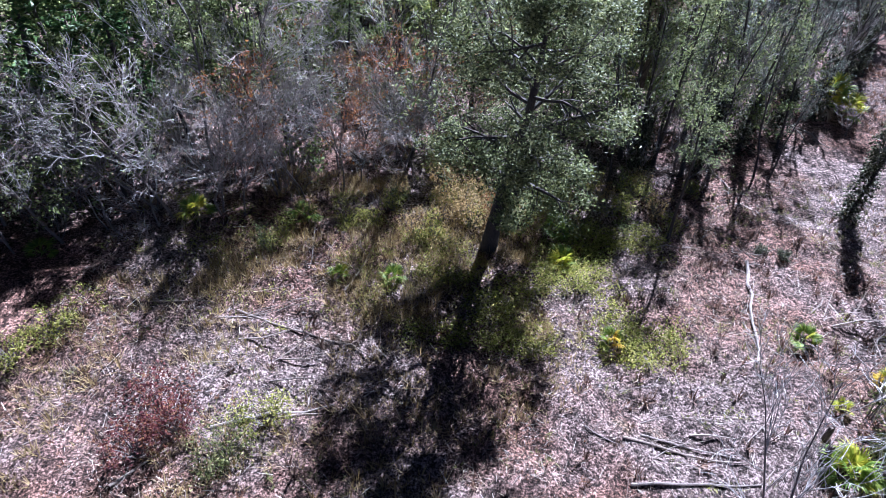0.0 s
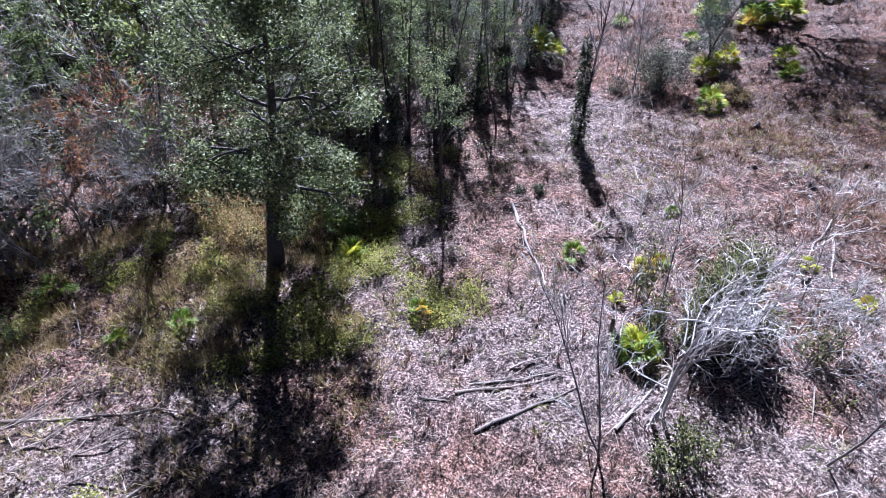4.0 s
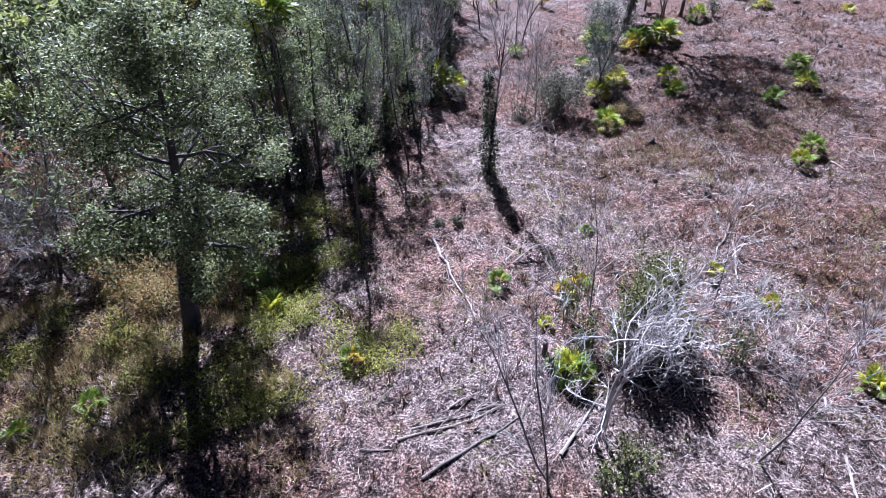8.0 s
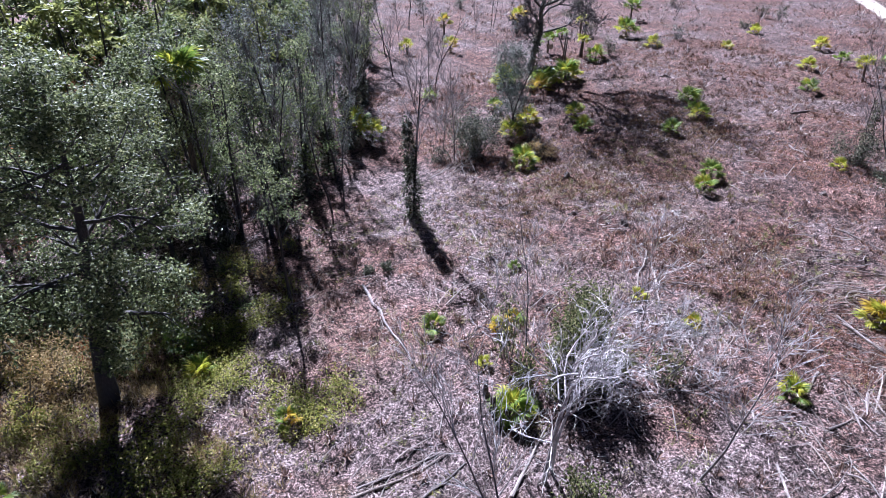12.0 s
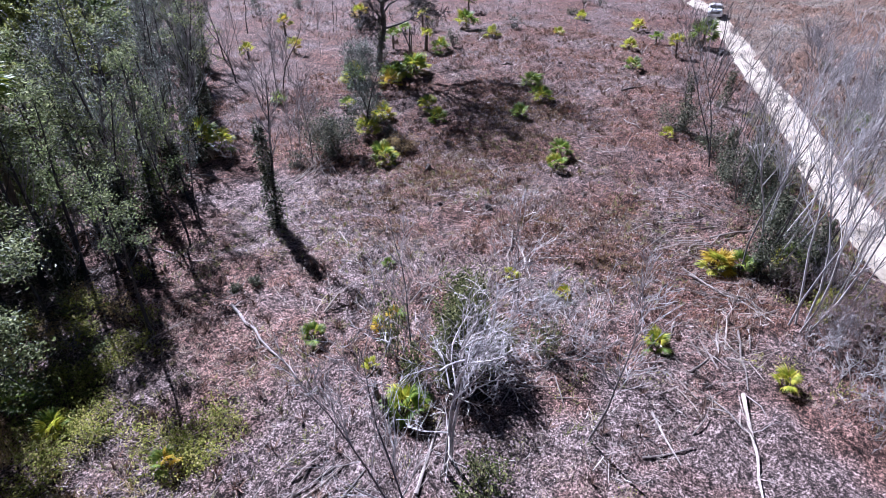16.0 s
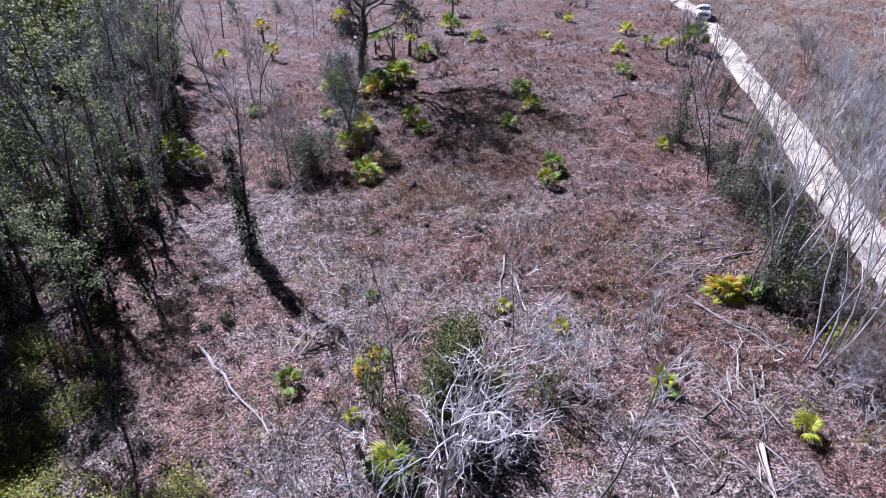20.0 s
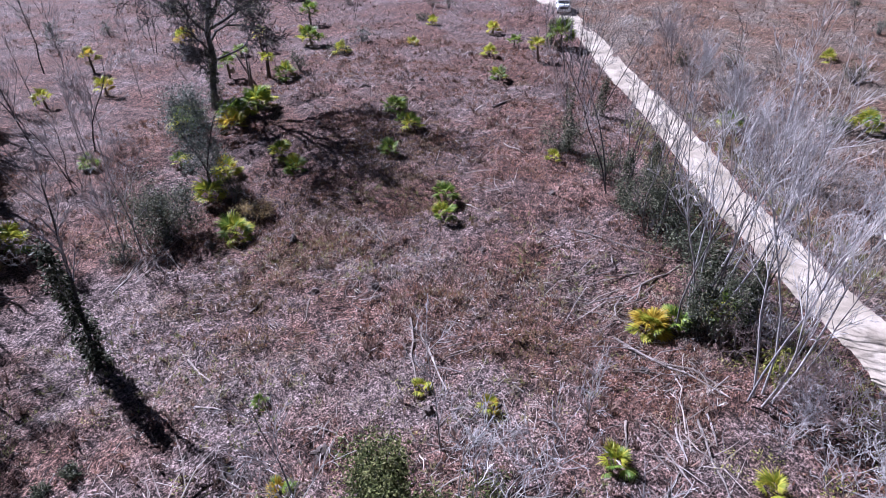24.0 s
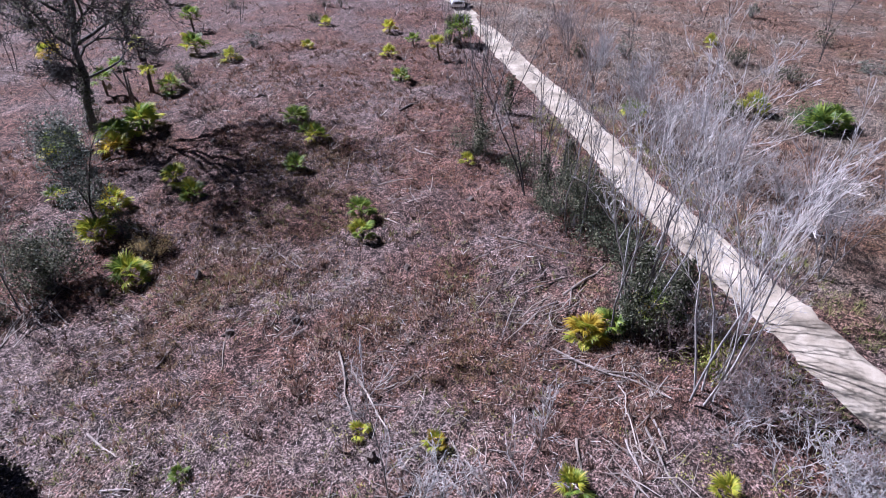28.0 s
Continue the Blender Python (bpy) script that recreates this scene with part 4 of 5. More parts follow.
def leafy_tangle(x, y, height, radius, seed, count):
    """Thin upright stems clothed in small dark leaves."""
    rng = np.random.RandomState(seed)
    root = new("leafy_tangle")
    g = Geo()
    for k in range(9):
        a, r = rng.uniform(0, 6.283), radius * math.sqrt(rng.rand())
        h, stem = height * rng.uniform(0.55, 1.0), Geo()
        p = [np.array((math.cos(a) * r, math.sin(a) * r, 0))]
        for i in range(4):
            p.append(p[-1] + np.array((rng.normal(0, 0.07), rng.normal(0, 0.07), h / 4)))
        stem.tube(p, (0.02, 0.017, 0.013, 0.009, 0.004), 4)
        part("stem", stem, BARK_GREY if k % 3 else BARK_PALE, root)
        for q in p[1:]:
            blob_leaves(g, rng, q, (0.13, 0.13, h * 0.11), count // 22, 0.10, 0.8, 0.2)
    part("foliage", g, LEAF_TANGLE, root)
    root.matrix_basis = set_thing(root, x, y)
    tagged(root, "upright dark tangle of thin stems clothed in small leaves", "shrub", "leafy tangles round the bare tree")


white_tree(8.7, 6.6)
for k, (x, y, h, r, n) in enumerate(((11.2, 8.5, 2.8, 0.45, 1700), (11.9, 8.9, 3.3, 0.6, 2600), (12.7, 9.2, 3.3, 0.65, 2800), (13.4, 9.7, 2.7, 0.6, 2000), (12.1, 8.0, 2.3, 0.5, 1600), (13.0, 8.4, 1.6, 0.6, 1300), (14.4, 7.0, 1.5, 0.35, 330),
                                     (10.4, 9.4, 1.6, 0.3, 500), (9.2, 5.6, 1.2, 0.6, 420), (8.2, 5.2, 1.1, 0.5, 300), (11.0, 11.0, 2.6, 0.25, 420))):
    leafy_tangle(x, y, h, r, 160 + k, n)
for x, y, h, lean, to, seed in ((13.9, 6.8, 3.4, 0.5, -0.6, 151), (14.2, 7.8, 3.0, 0.55, -0.1, 152)):
    sapling(x, y, h, lean, to, seed, "bent bare shrub with whitish arching twigs", BARK_GREY, BARK_PALE, (5, 4, 3), 3, 0.7, 0.007, 0.2, fat=1.2)


# ---- trees along the track ----
def road_tree(x, y, height, stems, seed, leanout, lean, to, words, kids=(10, 4, 3), vine=0.0, barkmat=BARK_STEM, thick=0.0052):
    root = bare_tree(seed, height, stems, kids, 0.5, barkmat, BARK_WHITE if barkmat is BARK_STEM else BARK_TWIG, "roadside_tree", leanout, thick=thick, bend=0.11, low=0.42, reach=0.48, apart=0.38, fat=0.82)
    if vine:
        vine_column(root, np.random.RandomState(seed), vine, 0.42, 1300, 0.12, LEAF_VINE)
    root.matrix_basis = set_thing(root, x, y, 0, 1, 0.04, lean, to)
    return tagged(root, words, "tree", "bare trees along the track")


PALE = "bare multi-stemmed tree with pale straight stems beside the track"
road_tree(21.7, 0.9, 9.4, 5, 301, 0.15, 0.19, -1.1, PALE, (13, 5, 4), thick=0.0046)
road_tree(25.3, 3.2, 9.8, 6, 302, 0.10, 0.06, -1.2, PALE, (15, 5, 4), thick=0.0045)
road_tree(22.6, 0.3, 6.6, 3, 318, 0.24, 0.20, -0.8, PALE, (11, 5, 4), thick=0.0048)
road_tree(33.8, 8.6, 7.6, 2, 303, 0.12, 0.04, 0.5, "dark-stemmed bare tree with crooked limbs beside the track", (9, 5, 3), 0, BARK_DARK)
road_tree(32.8, 7.6, 6.2, 1, 304, 0.05, 0.05, -1.0, "slender grey roadside tree with vines round its stem", (10, 4, 3), 2.8, BARK_GREY)
road_tree(30.5, 5.8, 6.8, 3, 305, 0.2, 0.10, -1.2, "bare roadside tree with several grey stems", (9, 4, 3), 0, BARK_GREY)
road_tree(38.4, 12.0, 6.0, 2, 306, 0.1, 0.03, 1.0, "grey roadside tree wrapped in dark vines", (10, 4, 3), 3.8, BARK_DARK)
road_tree(24.5, 3.4, 7.6, 3, 307, 0.14, 0.12, -1.3, "roadside tree with dark leafy vines and bare stems above", (9, 4, 3), 3.6, BARK_GREY)
road_tree(36.5, 8.0, 6.0, 3, 310, 0.2, 0.05, -0.8, "bare roadside tree with several grey stems", (9, 4, 3), 0, BARK_GREY)
road_tree(44.5, 12.6, 6.2, 2, 311, 0.2, 0.05, -0.8, "dark-stemmed bare tree with crooked limbs beside the track", (9, 5, 3), 0, BARK_DARK)
road_tree(48.5, 7.0, 5.4, 3, 312, 0.25, 0.08, -1.0, PALE, (9, 4, 3))
road_tree(54.0, 16.6, 6.6, 2, 313, 0.2, 0.04, 0.4, "bare roadside tree with several grey stems", (7, 4, 3), 0, BARK_GREY)
road_tree(41.0, 1.8, 4.0, 4, 314, 0.3, 0.10, -1.0, PALE, (10, 4, 3))
road_tree(51.0, 14.8, 5.6, 3, 316, 0.2, 0.04, 0.2, "bare roadside tree with several grey stems", (9, 4, 3), 0, BARK_GREY)
road_tree(60.5, 20.0, 6.0, 2, 317, 0.2, 0.04, 0.2, "bare roadside tree with several grey stems", (9, 4, 3), 0, BARK_GREY)


# bare scrub across the track
rng_scrub = np.random.RandomState(340)
for k in range(14):
    i = 40 + int(k * 3.6)
    ahead = ROAD_LINE[i + 1] - ROAD_LINE[i]
    out = np.array((ahead[1], -ahead[0])) / np.linalg.norm(ahead) * rng_scrub.uniform(2.0, 5.6)
    sapling(ROAD_LINE[i][0] + out[0], ROAD_LINE[i][1] + out[1], rng_scrub.uniform(2.6, 4.6), 0.05, k, 341 + k, "grey bare scrub with a haze of pale twigs across the track", BARK_GREY, BARK_PALE if k % 3 else BARK_TWIG,
            (9, 4, 3), 4, 0.6, 0.006, 0.12, 1.0, True, 1.0)

rng_road = np.random.RandomState(330)
for k in range(16):
    at = ROAD_LINE[int(np.interp(k, (0, 15), (34, 100)))]
    ahead = ROAD_LINE[int(np.interp(k, (0, 15), (34, 100))) + 1] - at
    out = np.array((-ahead[1], ahead[0])) / np.linalg.norm(ahead) * rng_road.uniform(2.2, 4.6)
    road_tree(at[0] + out[0], at[1] + out[1], rng_road.uniform(4.6, 7.2), 1 + k % 3, 331 + k, 0.12, rng_road.uniform(0, 0.12), rng_road.uniform(-2, 0.5), "slender dark-stemmed bare tree in the roadside strip",
              (7, 3, 3), 2.6 if k % 4 == 1 else 0, BARK_DARK)

for k, (x, y, h) in enumerate(((13.0, 28.6, 6.0), (15.4, 30.6, 7.0), (17.8, 34.2, 7.5), (20.0, 37.6, 7.5), (10.6, 26.2, 7.0), (22.2, 42.0, 8.0), (26.0, 47.6, 8.0), (8.4, 24.6, 7.0), (26.7, 55.6, 8.5), (5.8, 23.8, 7.5), (23.6, 45.0, 7.5))):
    vine_tree(x, y, h, h * (0.4 + 0.12 * (k % 3)), 0.6, 0.05 + 0.04 * (k % 3), k * 1.7, 171 + k, "dark slender tree with creepers at the wood's edge", count=1900)

# ---- shrubs ----
def leafy_shrub(x, y, width, height, material, seed, words, leaf=0.11, count=1300, name="shrub"):
    rng = np.random.RandomState(seed)
    root, g, stems = new(name), Geo(), Geo()
    for k in range(26):
        a, r = rng.uniform(0, 6.283), width * math.sqrt(rng.rand()) * 0.5
        tip = np.array((math.cos(a) * r, math.sin(a) * r, height * rng.uniform(0.25, 1.0)))
        stems.tube([(tip[0] * 0.15, tip[1] * 0.15, 0), tip * (0.6, 0.6, 0.6), tip], (0.014, 0.01, 0.004), 3)
        blob_leaves(g, rng, tip * (1.12, 1.12, rng.uniform(0.7, 1.1)), np.array((width * 0.11, width * 0.11, height * 0.13)) * rng.uniform(0.5, 1.5), count // 26, leaf * rng.uniform(0.7, 1.1), 0.7, 0.15)
    tagged(part("twig_mass", stems, BARK_GREY, root), kind="stuff")
    part("foliage", g, material, root)
    root.matrix_basis = set_thing(root, x, y, seed)
    return tagged(root, words, "shrub")


VINY = "dark leafy shrub tangled in vines beside the track"
for x, y, w, h, m, seed, words in (
    (21.2, 25.9, 2.8, 2.8, LEAF_VINE, 401, "rounded dark green shrub beside a slash pile"), (18.9, 26.2, 1.2, 1.0, LEAF_VINE, 402, "low dark shrub beside thin saplings"),
    (20.9, 25.5, 2.4, 1.9, LEAF_VINE, 434, "rounded dark green shrub beside a slash pile"), (21.6, 26.4, 2.0, 2.4, LEAF_VINE, 435, "rounded dark green shrub beside a slash pile"), (31.3, 6.0, 2.4, 2.6, LEAF_VINE, 403, VINY), (33.4, 5.4, 2.2, 2.2, LEAF_VINE, 404, VINY), (29.2, 4.2, 1.6, 1.6, LEAF_VINE, 405, VINY), (38.4, 12.2, 2.4, 2.4, LEAF_VINE, 406, VINY),
    (24.8, 3.2, 1.5, 2.8, LEAF_VINE, 407, VINY), (26.8, 2.0, 1.7, 1.4, LEAF_VINE, 408, VINY), (23.2, 0.2, 1.6, 1.1, LEAF_HERB, 409, "straggling green shrub on the verge"),
    (35.8, 9.2, 1.8, 2.0, LEAF_VINE, 410, VINY), (32.2, 6.7, 2.4, 3.2, LEAF_VINE, 436, VINY), (30.6, 4.9, 2.2, 2.2, LEAF_VINE, 438, VINY), (28.4, 3.6, 1.8, 1.8, LEAF_VINE, 440, VINY), (24.6, 2.6, 1.8, 2.4, LEAF_VINE, 441, VINY), (46.6, -6.8, 2.6, 1.6, LEAF_PINE, 411, "dark green rounded shrub across the track"),
    (-2.8, 22.2, 1.2, 2.0, LEAF_HERB, 412, "bright leafy shrub at the wood's edge"), (-3.0, 20.9, 1.1, 1.5, LEAF_HERB, 413, "bright leafy shrub at the wood's edge"),
    (-1.7, 18.6, 1.5, 1.5, LEAF_TAN, 414, "dry tan shrub with feathery leaves"), (-1.2, 17.6, 1.4, 1.2, LEAF_TAN, 415, "dry tan shrub with feathery leaves"), (-2.4, 19.4, 1.3, 1.6, LEAF_TAN, 416, "dry tan shrub with feathery leaves"),
    (-0.2, 18.4, 1.1, 0.9, LEAF_RUST, 417, "low shrub with rusty leaves"), (4.7, 19.6, 0.9, 0.8, LEAF_HERB, 418, "low leafy shrub at the wood's edge"), (1.4, 20.4, 1.6, 1.2, LEAF_HERB, 419, "low leafy shrub at the wood's edge"),
    (-5.6, 7.9, 1.2, 1.1, LEAF_HERB, 420, "straggling shrub with tan and green leaves"), (-6.2, 6.7, 1.4, 1.1, LEAF_TANGLE, 421, "straggling shrub with tan and green leaves"),
    (-8.4, 7.6, 1.7, 1.3, LEAF_WINE, 422, "thin shrub with wine red leaves"), (-7.7, 7.3, 1.3, 1.3, LEAF_WINE, 423, "thin shrub with wine red leaves"), (-8.4, 6.4, 1.2, 0.9, LEAF_WINE, 424, "thin shrub with wine red leaves"),
    (-13.1, 9.8, 1.3, 0.8, LEAF_HERB, 425, "low bright green shrub in the clearing"), (-13.6, 8.7, 1.4, 0.9, LEAF_HERB, 426, "low bright green shrub in the clearing"),
    (10.5, 18.0, 0.45, 0.45, LEAF_VINE, 427, "small dark green tuft of shrub"), (9.7, 18.2, 0.4, 0.3, LEAF_VINE, 428, "small dark green tuft of shrub"),
    (27.4, 29.4, 1.5, 1.4, LEAF_VINE, 429, "dark shrub under the leaning tree"), (25.2, 25.6, 1.3, 1.2, LEAF_VINE, 430, "dark shrub among the palms"), (24.4, 23.4, 1.5, 0.9, LEAF_TAN, 431, "dry brownish shrub beside a palm"),
    (48.0, -2.2, 1.8, 1.3, LEAF_VINE, 432, "dark shrub across the track"), (60.0, -4.0, 1.6, 1.6, LEAF_VINE, 433, "dark shrub across the track")):
    leafy_shrub(x, y, w * (0.95 if words is VINY else 1.0), h * (0.85 if words is VINY else 1.0), m, seed, words, count=900 if m is LEAF_WINE else int(450 + (300 if words is VINY else 380) * w * h), leaf=0.09 if w < 1.6 else 0.12)

rng_edge = np.random.RandomState(450)
EDGE_KINDS = ((LEAF_HERB, "yellow-green low shrub at the wood's edge"), (LEAF_TAN, "dry tan low shrub at the wood's edge"), (LEAF_HERB, "yellow-green low shrub at the wood's edge"), (LEAF_BAY, "grey-green low shrub at the wood's edge"))
for k in range(46):
    x = rng_edge.uniform(-9, 8)
    y = float(np.interp(x, EDGE_X, EDGE_Y)) - rng_edge.uniform(0.2, 5.5 if x > -4 else 2.5)
    m, words = EDGE_KINDS[k % 4]
    leafy_shrub(x, y, rng_edge.uniform(0.6, 1.2), rng_edge.uniform(0.4, 1.2), m, 451 + k, words, 0.09, 420)

for k, (x, y, s) in enumerate(((21.1, -1.0, 0.62), (20.2, -1.9, 0.62), (19.9, 0.3, 0.5), (19.6, -2.9, 0.55), (18.6, -1.2, 0.6), (23.0, -0.6, 0.45), (22.8, 0.2, 0.5), (34.5, 0.0, 0.6), (39.0, 2.4, 0.6), (44.0, 3.8, 0.7),
                               (38.0, -3.0, 0.8), (34.0, -6.0, 0.8), (41.0, -2.0, 0.8), (29.0, -7.0, 0.75), (57.0, 20.4, 0.7), (43.0, 13.6, 0.6), (40.4, 11.4, 0.55), (52.0, 7.4, 0.7), (64.0, 21.0, 0.8), (61.0, 11.5, 0.8), (33.4, -3.6, 0.7), (17.4, -2.6, 0.55), (47.0, -1.5, 0.7), (66.0, 14.0, 0.8), (72.0, 26.0, 0.9),
                               (22.4, -1.4, 0.55), (21.6, -0.2, 0.5), (20.6, -0.6, 0.6), (19.2, -0.9, 0.6), (18.2, -2.4, 0.6), (17.2, -1.0, 0.5), (23.8, 0.6, 0.5), (24.6, 1.2, 0.5), (26.0, 1.6, 0.5), (27.6, 2.8, 0.5), (20.0, -3.4, 0.5), (16.4, -3.6, 0.6), (28.4, 1.4, 0.45), (24.0, 31.5, 0.7), (22.5, 33.5, 0.8), (27.0, 36.5, 0.6), (16.5, 29.0, 0.6), (31.5, 46.0, 0.7), (24.4, 23.9, 0.4))):
    sapling(x, y, 3.0, 0.0, 0.0, 500 + k, "bare tangled shrub of fine grey twigs", BARK_GREY, BARK_PALE if k % 3 else BARK_RED, (4, 2, 2), 4, 0.75, 0.006, 0.2, s, True, 1.8)

rng_verge = np.random.RandomState(610)
for k in range(16):
    x = rng_verge.uniform(16.0, 25.5)
    y = float(np.interp(x, (16.0, 25.5), (-5.2, 0.6))) + rng_verge.uniform(-0.3, 2.4)
    sapling(x, y, 3.0, 0.0, 0.0, 611 + k, "low dense brush of bare reddish and grey twigs by the track", BARK_GREY, BARK_RED if k % 2 else BARK_PALE, (5, 3, 2), 6, 0.8, 0.006, 0.22, rng_verge.uniform(0.42, 0.68), True, 1.7)

rng_far = np.random.RandomState(470)
for k in range(26):
    x, y = rng_far.uniform(42, 82), rng_far.uniform(36, 82)
    if k > 17:
        x, y = rng_far.uniform(56, 95), rng_far.uniform(-18, 10)
    leafy_shrub(x, y, rng_far.uniform(1.0, 2.2), rng_far.uniform(0.8, 2.2), LEAF_VINE if k % 3 else LEAF_ASH, 471 + k, "dark scattered shrub far out in the clearing", 0.16, 420)
for k in range(18):
    x, y = rng_far.uniform(36, 80), rng_far.uniform(42, 84)
    if k > 11:
        x, y = rng_far.uniform(50, 90), rng_far.uniform(-18, 8)
    sapling(x, y, rng_far.uniform(3.5, 6.5), 0.05, k, 560 + k, "bare thin tree far out in the clearing", BARK_DARK, BARK_GREY, (7, 3, 2), 1 + k % 2, far=True, fat=2.2)

# ---- palms ----
for x, y, s, h, c, n, c2 in (
    (3.8, 12.5, 0.5, 0.12, "green", 9, "gold"), (9.5, 8.8, 0.78, 0.5, "green", 17, "lime"), (9.9, 13.7, 0.52, 0.3, "green", 10, "lime"), (11.7, 12.2, 0.46, 0.2, "gold", 8, "lime"),
    (12.6, 12.4, 0.46, 0.3, "gold", 8, "green"), (10.2, 11.1, 0.36, 0.2, "lime", 7, None), (2.3, 16.2, 0.72, 0.2, "green", 12, "lime"), (2.1, 17.9, 0.7, 0.3, "green", 12, None),
    (-5.4, 14.2, 0.5, 0.1, "green", 9, "lime"), (-3.5, 14.2, 0.55, 0.1, "green", 10, None), (-4.8, 27.6, 0.9, 2.2, "green", 12, "lime"), (17.3, 4.4, 0.62, 0.2, "green", 11, "lime")):
    palm(x, y, s, h, c, n, second=c2)
for x, y, s, h, c, n, c2 in (
    (18.3, 0.5, 0.55, 0.15, "lime", 10, None), (23.9, 4.6, 0.82, 0.25, "gold", 20, "lime"), (24.4, 3.9, 0.75, 0.3, "green", 12, None), (25.6, 2.4, 0.85, 0.5, "green", 12, "lime"),
    (17.6, 10.7, 0.42, 0.1, "lime", 8, None), (17.8, 8.4, 0.42, 0.1, "lime", 8, "gold"), (14.8, 14.9, 0.36, 0.1, "green", 9, None), (24.7, 26.6, 0.95, 0.8, "lime", 16, "green"),
    (22.6, 23.1, 0.9, 0.5, "lime", 16, "green"), (27.5, 28.1, 0.9, 0.6, "lime", 14, "gold"), (30.3, 26.5, 0.85, 0.6, "green", 14, "lime"), (29.4, 24.9, 0.75, 0.4, "green", 13, "lime")):
    palm(x, y, s, h, c, n, second=c2)
for x, y, s, h, c, n, c2 in (
    (27.2, 31.4, 0.65, 0.7, "green", 11, "lime"), (32.5, 36.3, 1.25, 1.0, "green", 18, "lime"), (34.7, 34.4, 1.2, 0.8, "green", 18, None), (36.4, 33.7, 1.3, 1.2, "green", 18, "lime"), (37.4, 34.2, 1.2, 0.9, "green", 16, "lime"),
    (33.2, 33.0, 1.1, 0.3, "lime", 12, "gold"), (31.6, 35.6, 1.05, 0.7, "green", 14, "lime"), (40.6, 25.0, 0.95, 0.6, "green", 14, None), (38.0, 22.2, 0.75, 0.3, "lime", 12, "green"), (38.9, 23.4, 0.6, 0.2, "green", 9, None), (33.6, 21.3, 0.75, 0.5, "green", 12, None),
    (29.6, 15.7, 0.75, 0.7, "green", 12, None), (27.9, 14.9, 0.65, 0.4, "green", 11, "lime")):
    palm(x, y, s, h, c, n, second=c2)
for x, y, s, h, c, n, c2 in (
    (36.8, 12.3, 0.5, 0.2, "lime", 9, None), (43.9, 37.2, 1.0, 0.6, "green", 14, "lime"), (53.6, 41.9, 1.3, 1.6, "green", 18, "lime"), (52.2, 37.4, 0.9, 0.8, "lime", 12, "gold"), (49.7, 44.7, 0.8, 2.6, "lime", 11, "gold"),
    (66.5, 35.3, 0.8, 0.5, "lime", 11, None), (65.1, 27.6, 0.9, 0.8, "lime", 13, "gold"), (55.9, 24.2, 0.85, 0.7, "lime", 12, None), (50.1, 21.0, 0.8, 0.5, "green", 12, "lime"), (60.6, 23.6, 0.8, 1.3, "green", 11, None),
    (57.2, 32.6, 0.7, 0.4, "lime", 10, "gold"), (56.4, 19.8, 0.8, 2.6, "lime", 11, None)):
    palm(x, y, s, h, c, n, second=c2)
for x, y, s, h, c, n, c2 in (
    (62.0, 19.5, 1.4, 2.4, "green", 18, None), (45.9, 3.6, 1.0, 0.6, "green", 14, "lime"), (49.0, -4.0, 1.1, 0.8, "lime", 15, "green"), (46.2, -7.2, 1.3, 0.9, "green", 16, None), (47.0, -8.2, 1.2, 0.7, "green", 14, None),
    (5.2, 25.6, 1.25, 7.2, "green", 22, "lime"), (16.3, 31.6, 1.25, 2.0, "lime", 16, "green"), (17.2, 31.0, 1.1, 1.2, "lime", 12, "green"), (25.8, 49.0, 1.2, 1.8, "gold", 14, "lime"),
    (30.8, 48.6, 0.8, 1.6, "lime", 10, None), (34.7, 47.1, 0.9, 1.2, "lime", 12, "gold")):
    palm(x, y, s, h, c, n, second=c2)
for x, y, s, h, c, n, c2 in (
    (38.5, 53.5, 0.9, 2.4, "lime", 12, "gold"), (24.9, 36.2, 0.75, 0.3, "green", 10, None), (46.4, 51.0, 1.1, 2.4, "gold", 14, "lime"), (61.0, 47.5, 1.2, 2.6, "green", 14, None), (73.0, 60.0, 1.2, 2.8, "green", 14, None),
    (-11.6, 16.3, 0.7, 0.2, "lime", 11, "green"), (-15.9, 13.2, 0.6, 0.2, "green", 10, None), (41.9, 41.4, 0.9, 2.2, "green", 11, None), (43.3, 38.6, 0.7, 2.7, "lime", 9, None), (-7.6, 17.0, 0.7, 0.2, "green", 10, None),
    (47.8, 45.5, 0.9, 0.5, "green", 11, None), (66.0, -2.5, 0.8, 0.3, "lime", 10, None)):
    palm(x, y, s, h, c, n, second=c2)


# ---- logs, slash and stumps ----
def log(ax, ay, bx, by, radius, material, seed, words, knots=True):
    rng, radius = np.random.RandomState(seed), radius * 0.68
    root = new("fallen_log")
    length = math.hypot(bx - ax, by - ay)
    n = max(4, int(length * 1.5))
    g, pts = Geo(), []
    for i in range(n + 1):
        s = i / n
        x, y = ax + (bx - ax) * s, ay + (by - ay) * s
        off = rng.normal(0, 0.035 * length / 4)
        pts.append((x - ax + off * (by - ay) / length, y - ay - off * (bx - ax) / length, gz(x, y) - gz(ax, ay) + radius * 0.7 + rng.uniform(0, 0.02)))
    g.tube(pts, [radius * (1.15 - 0.65 * i / n) * rng.uniform(0.92, 1.08) for i in range(n + 1)], 7, True)
    part("stem", g, material, root, smooth=False)
    if knots:
        for k in range(int(3 + length * 1.3)):
            b = Geo()
            i = rng.randint(1, n)
            branch([b], rng, pts[i], unit(rng.normal(0, 1, 3) * (1, 1, 0.3) + (0, 0, 0.35)), rng.uniform(0.25, 0.9), radius * 0.3, 0, (2,), 0.6, 0, [], 3, 4)
            part("branch_stub", b, material, root)
    root.matrix_basis = Matrix.Translation((ax, ay, gz(ax, ay)))
    tagged(root, words, "log", "fallen logs and poles")


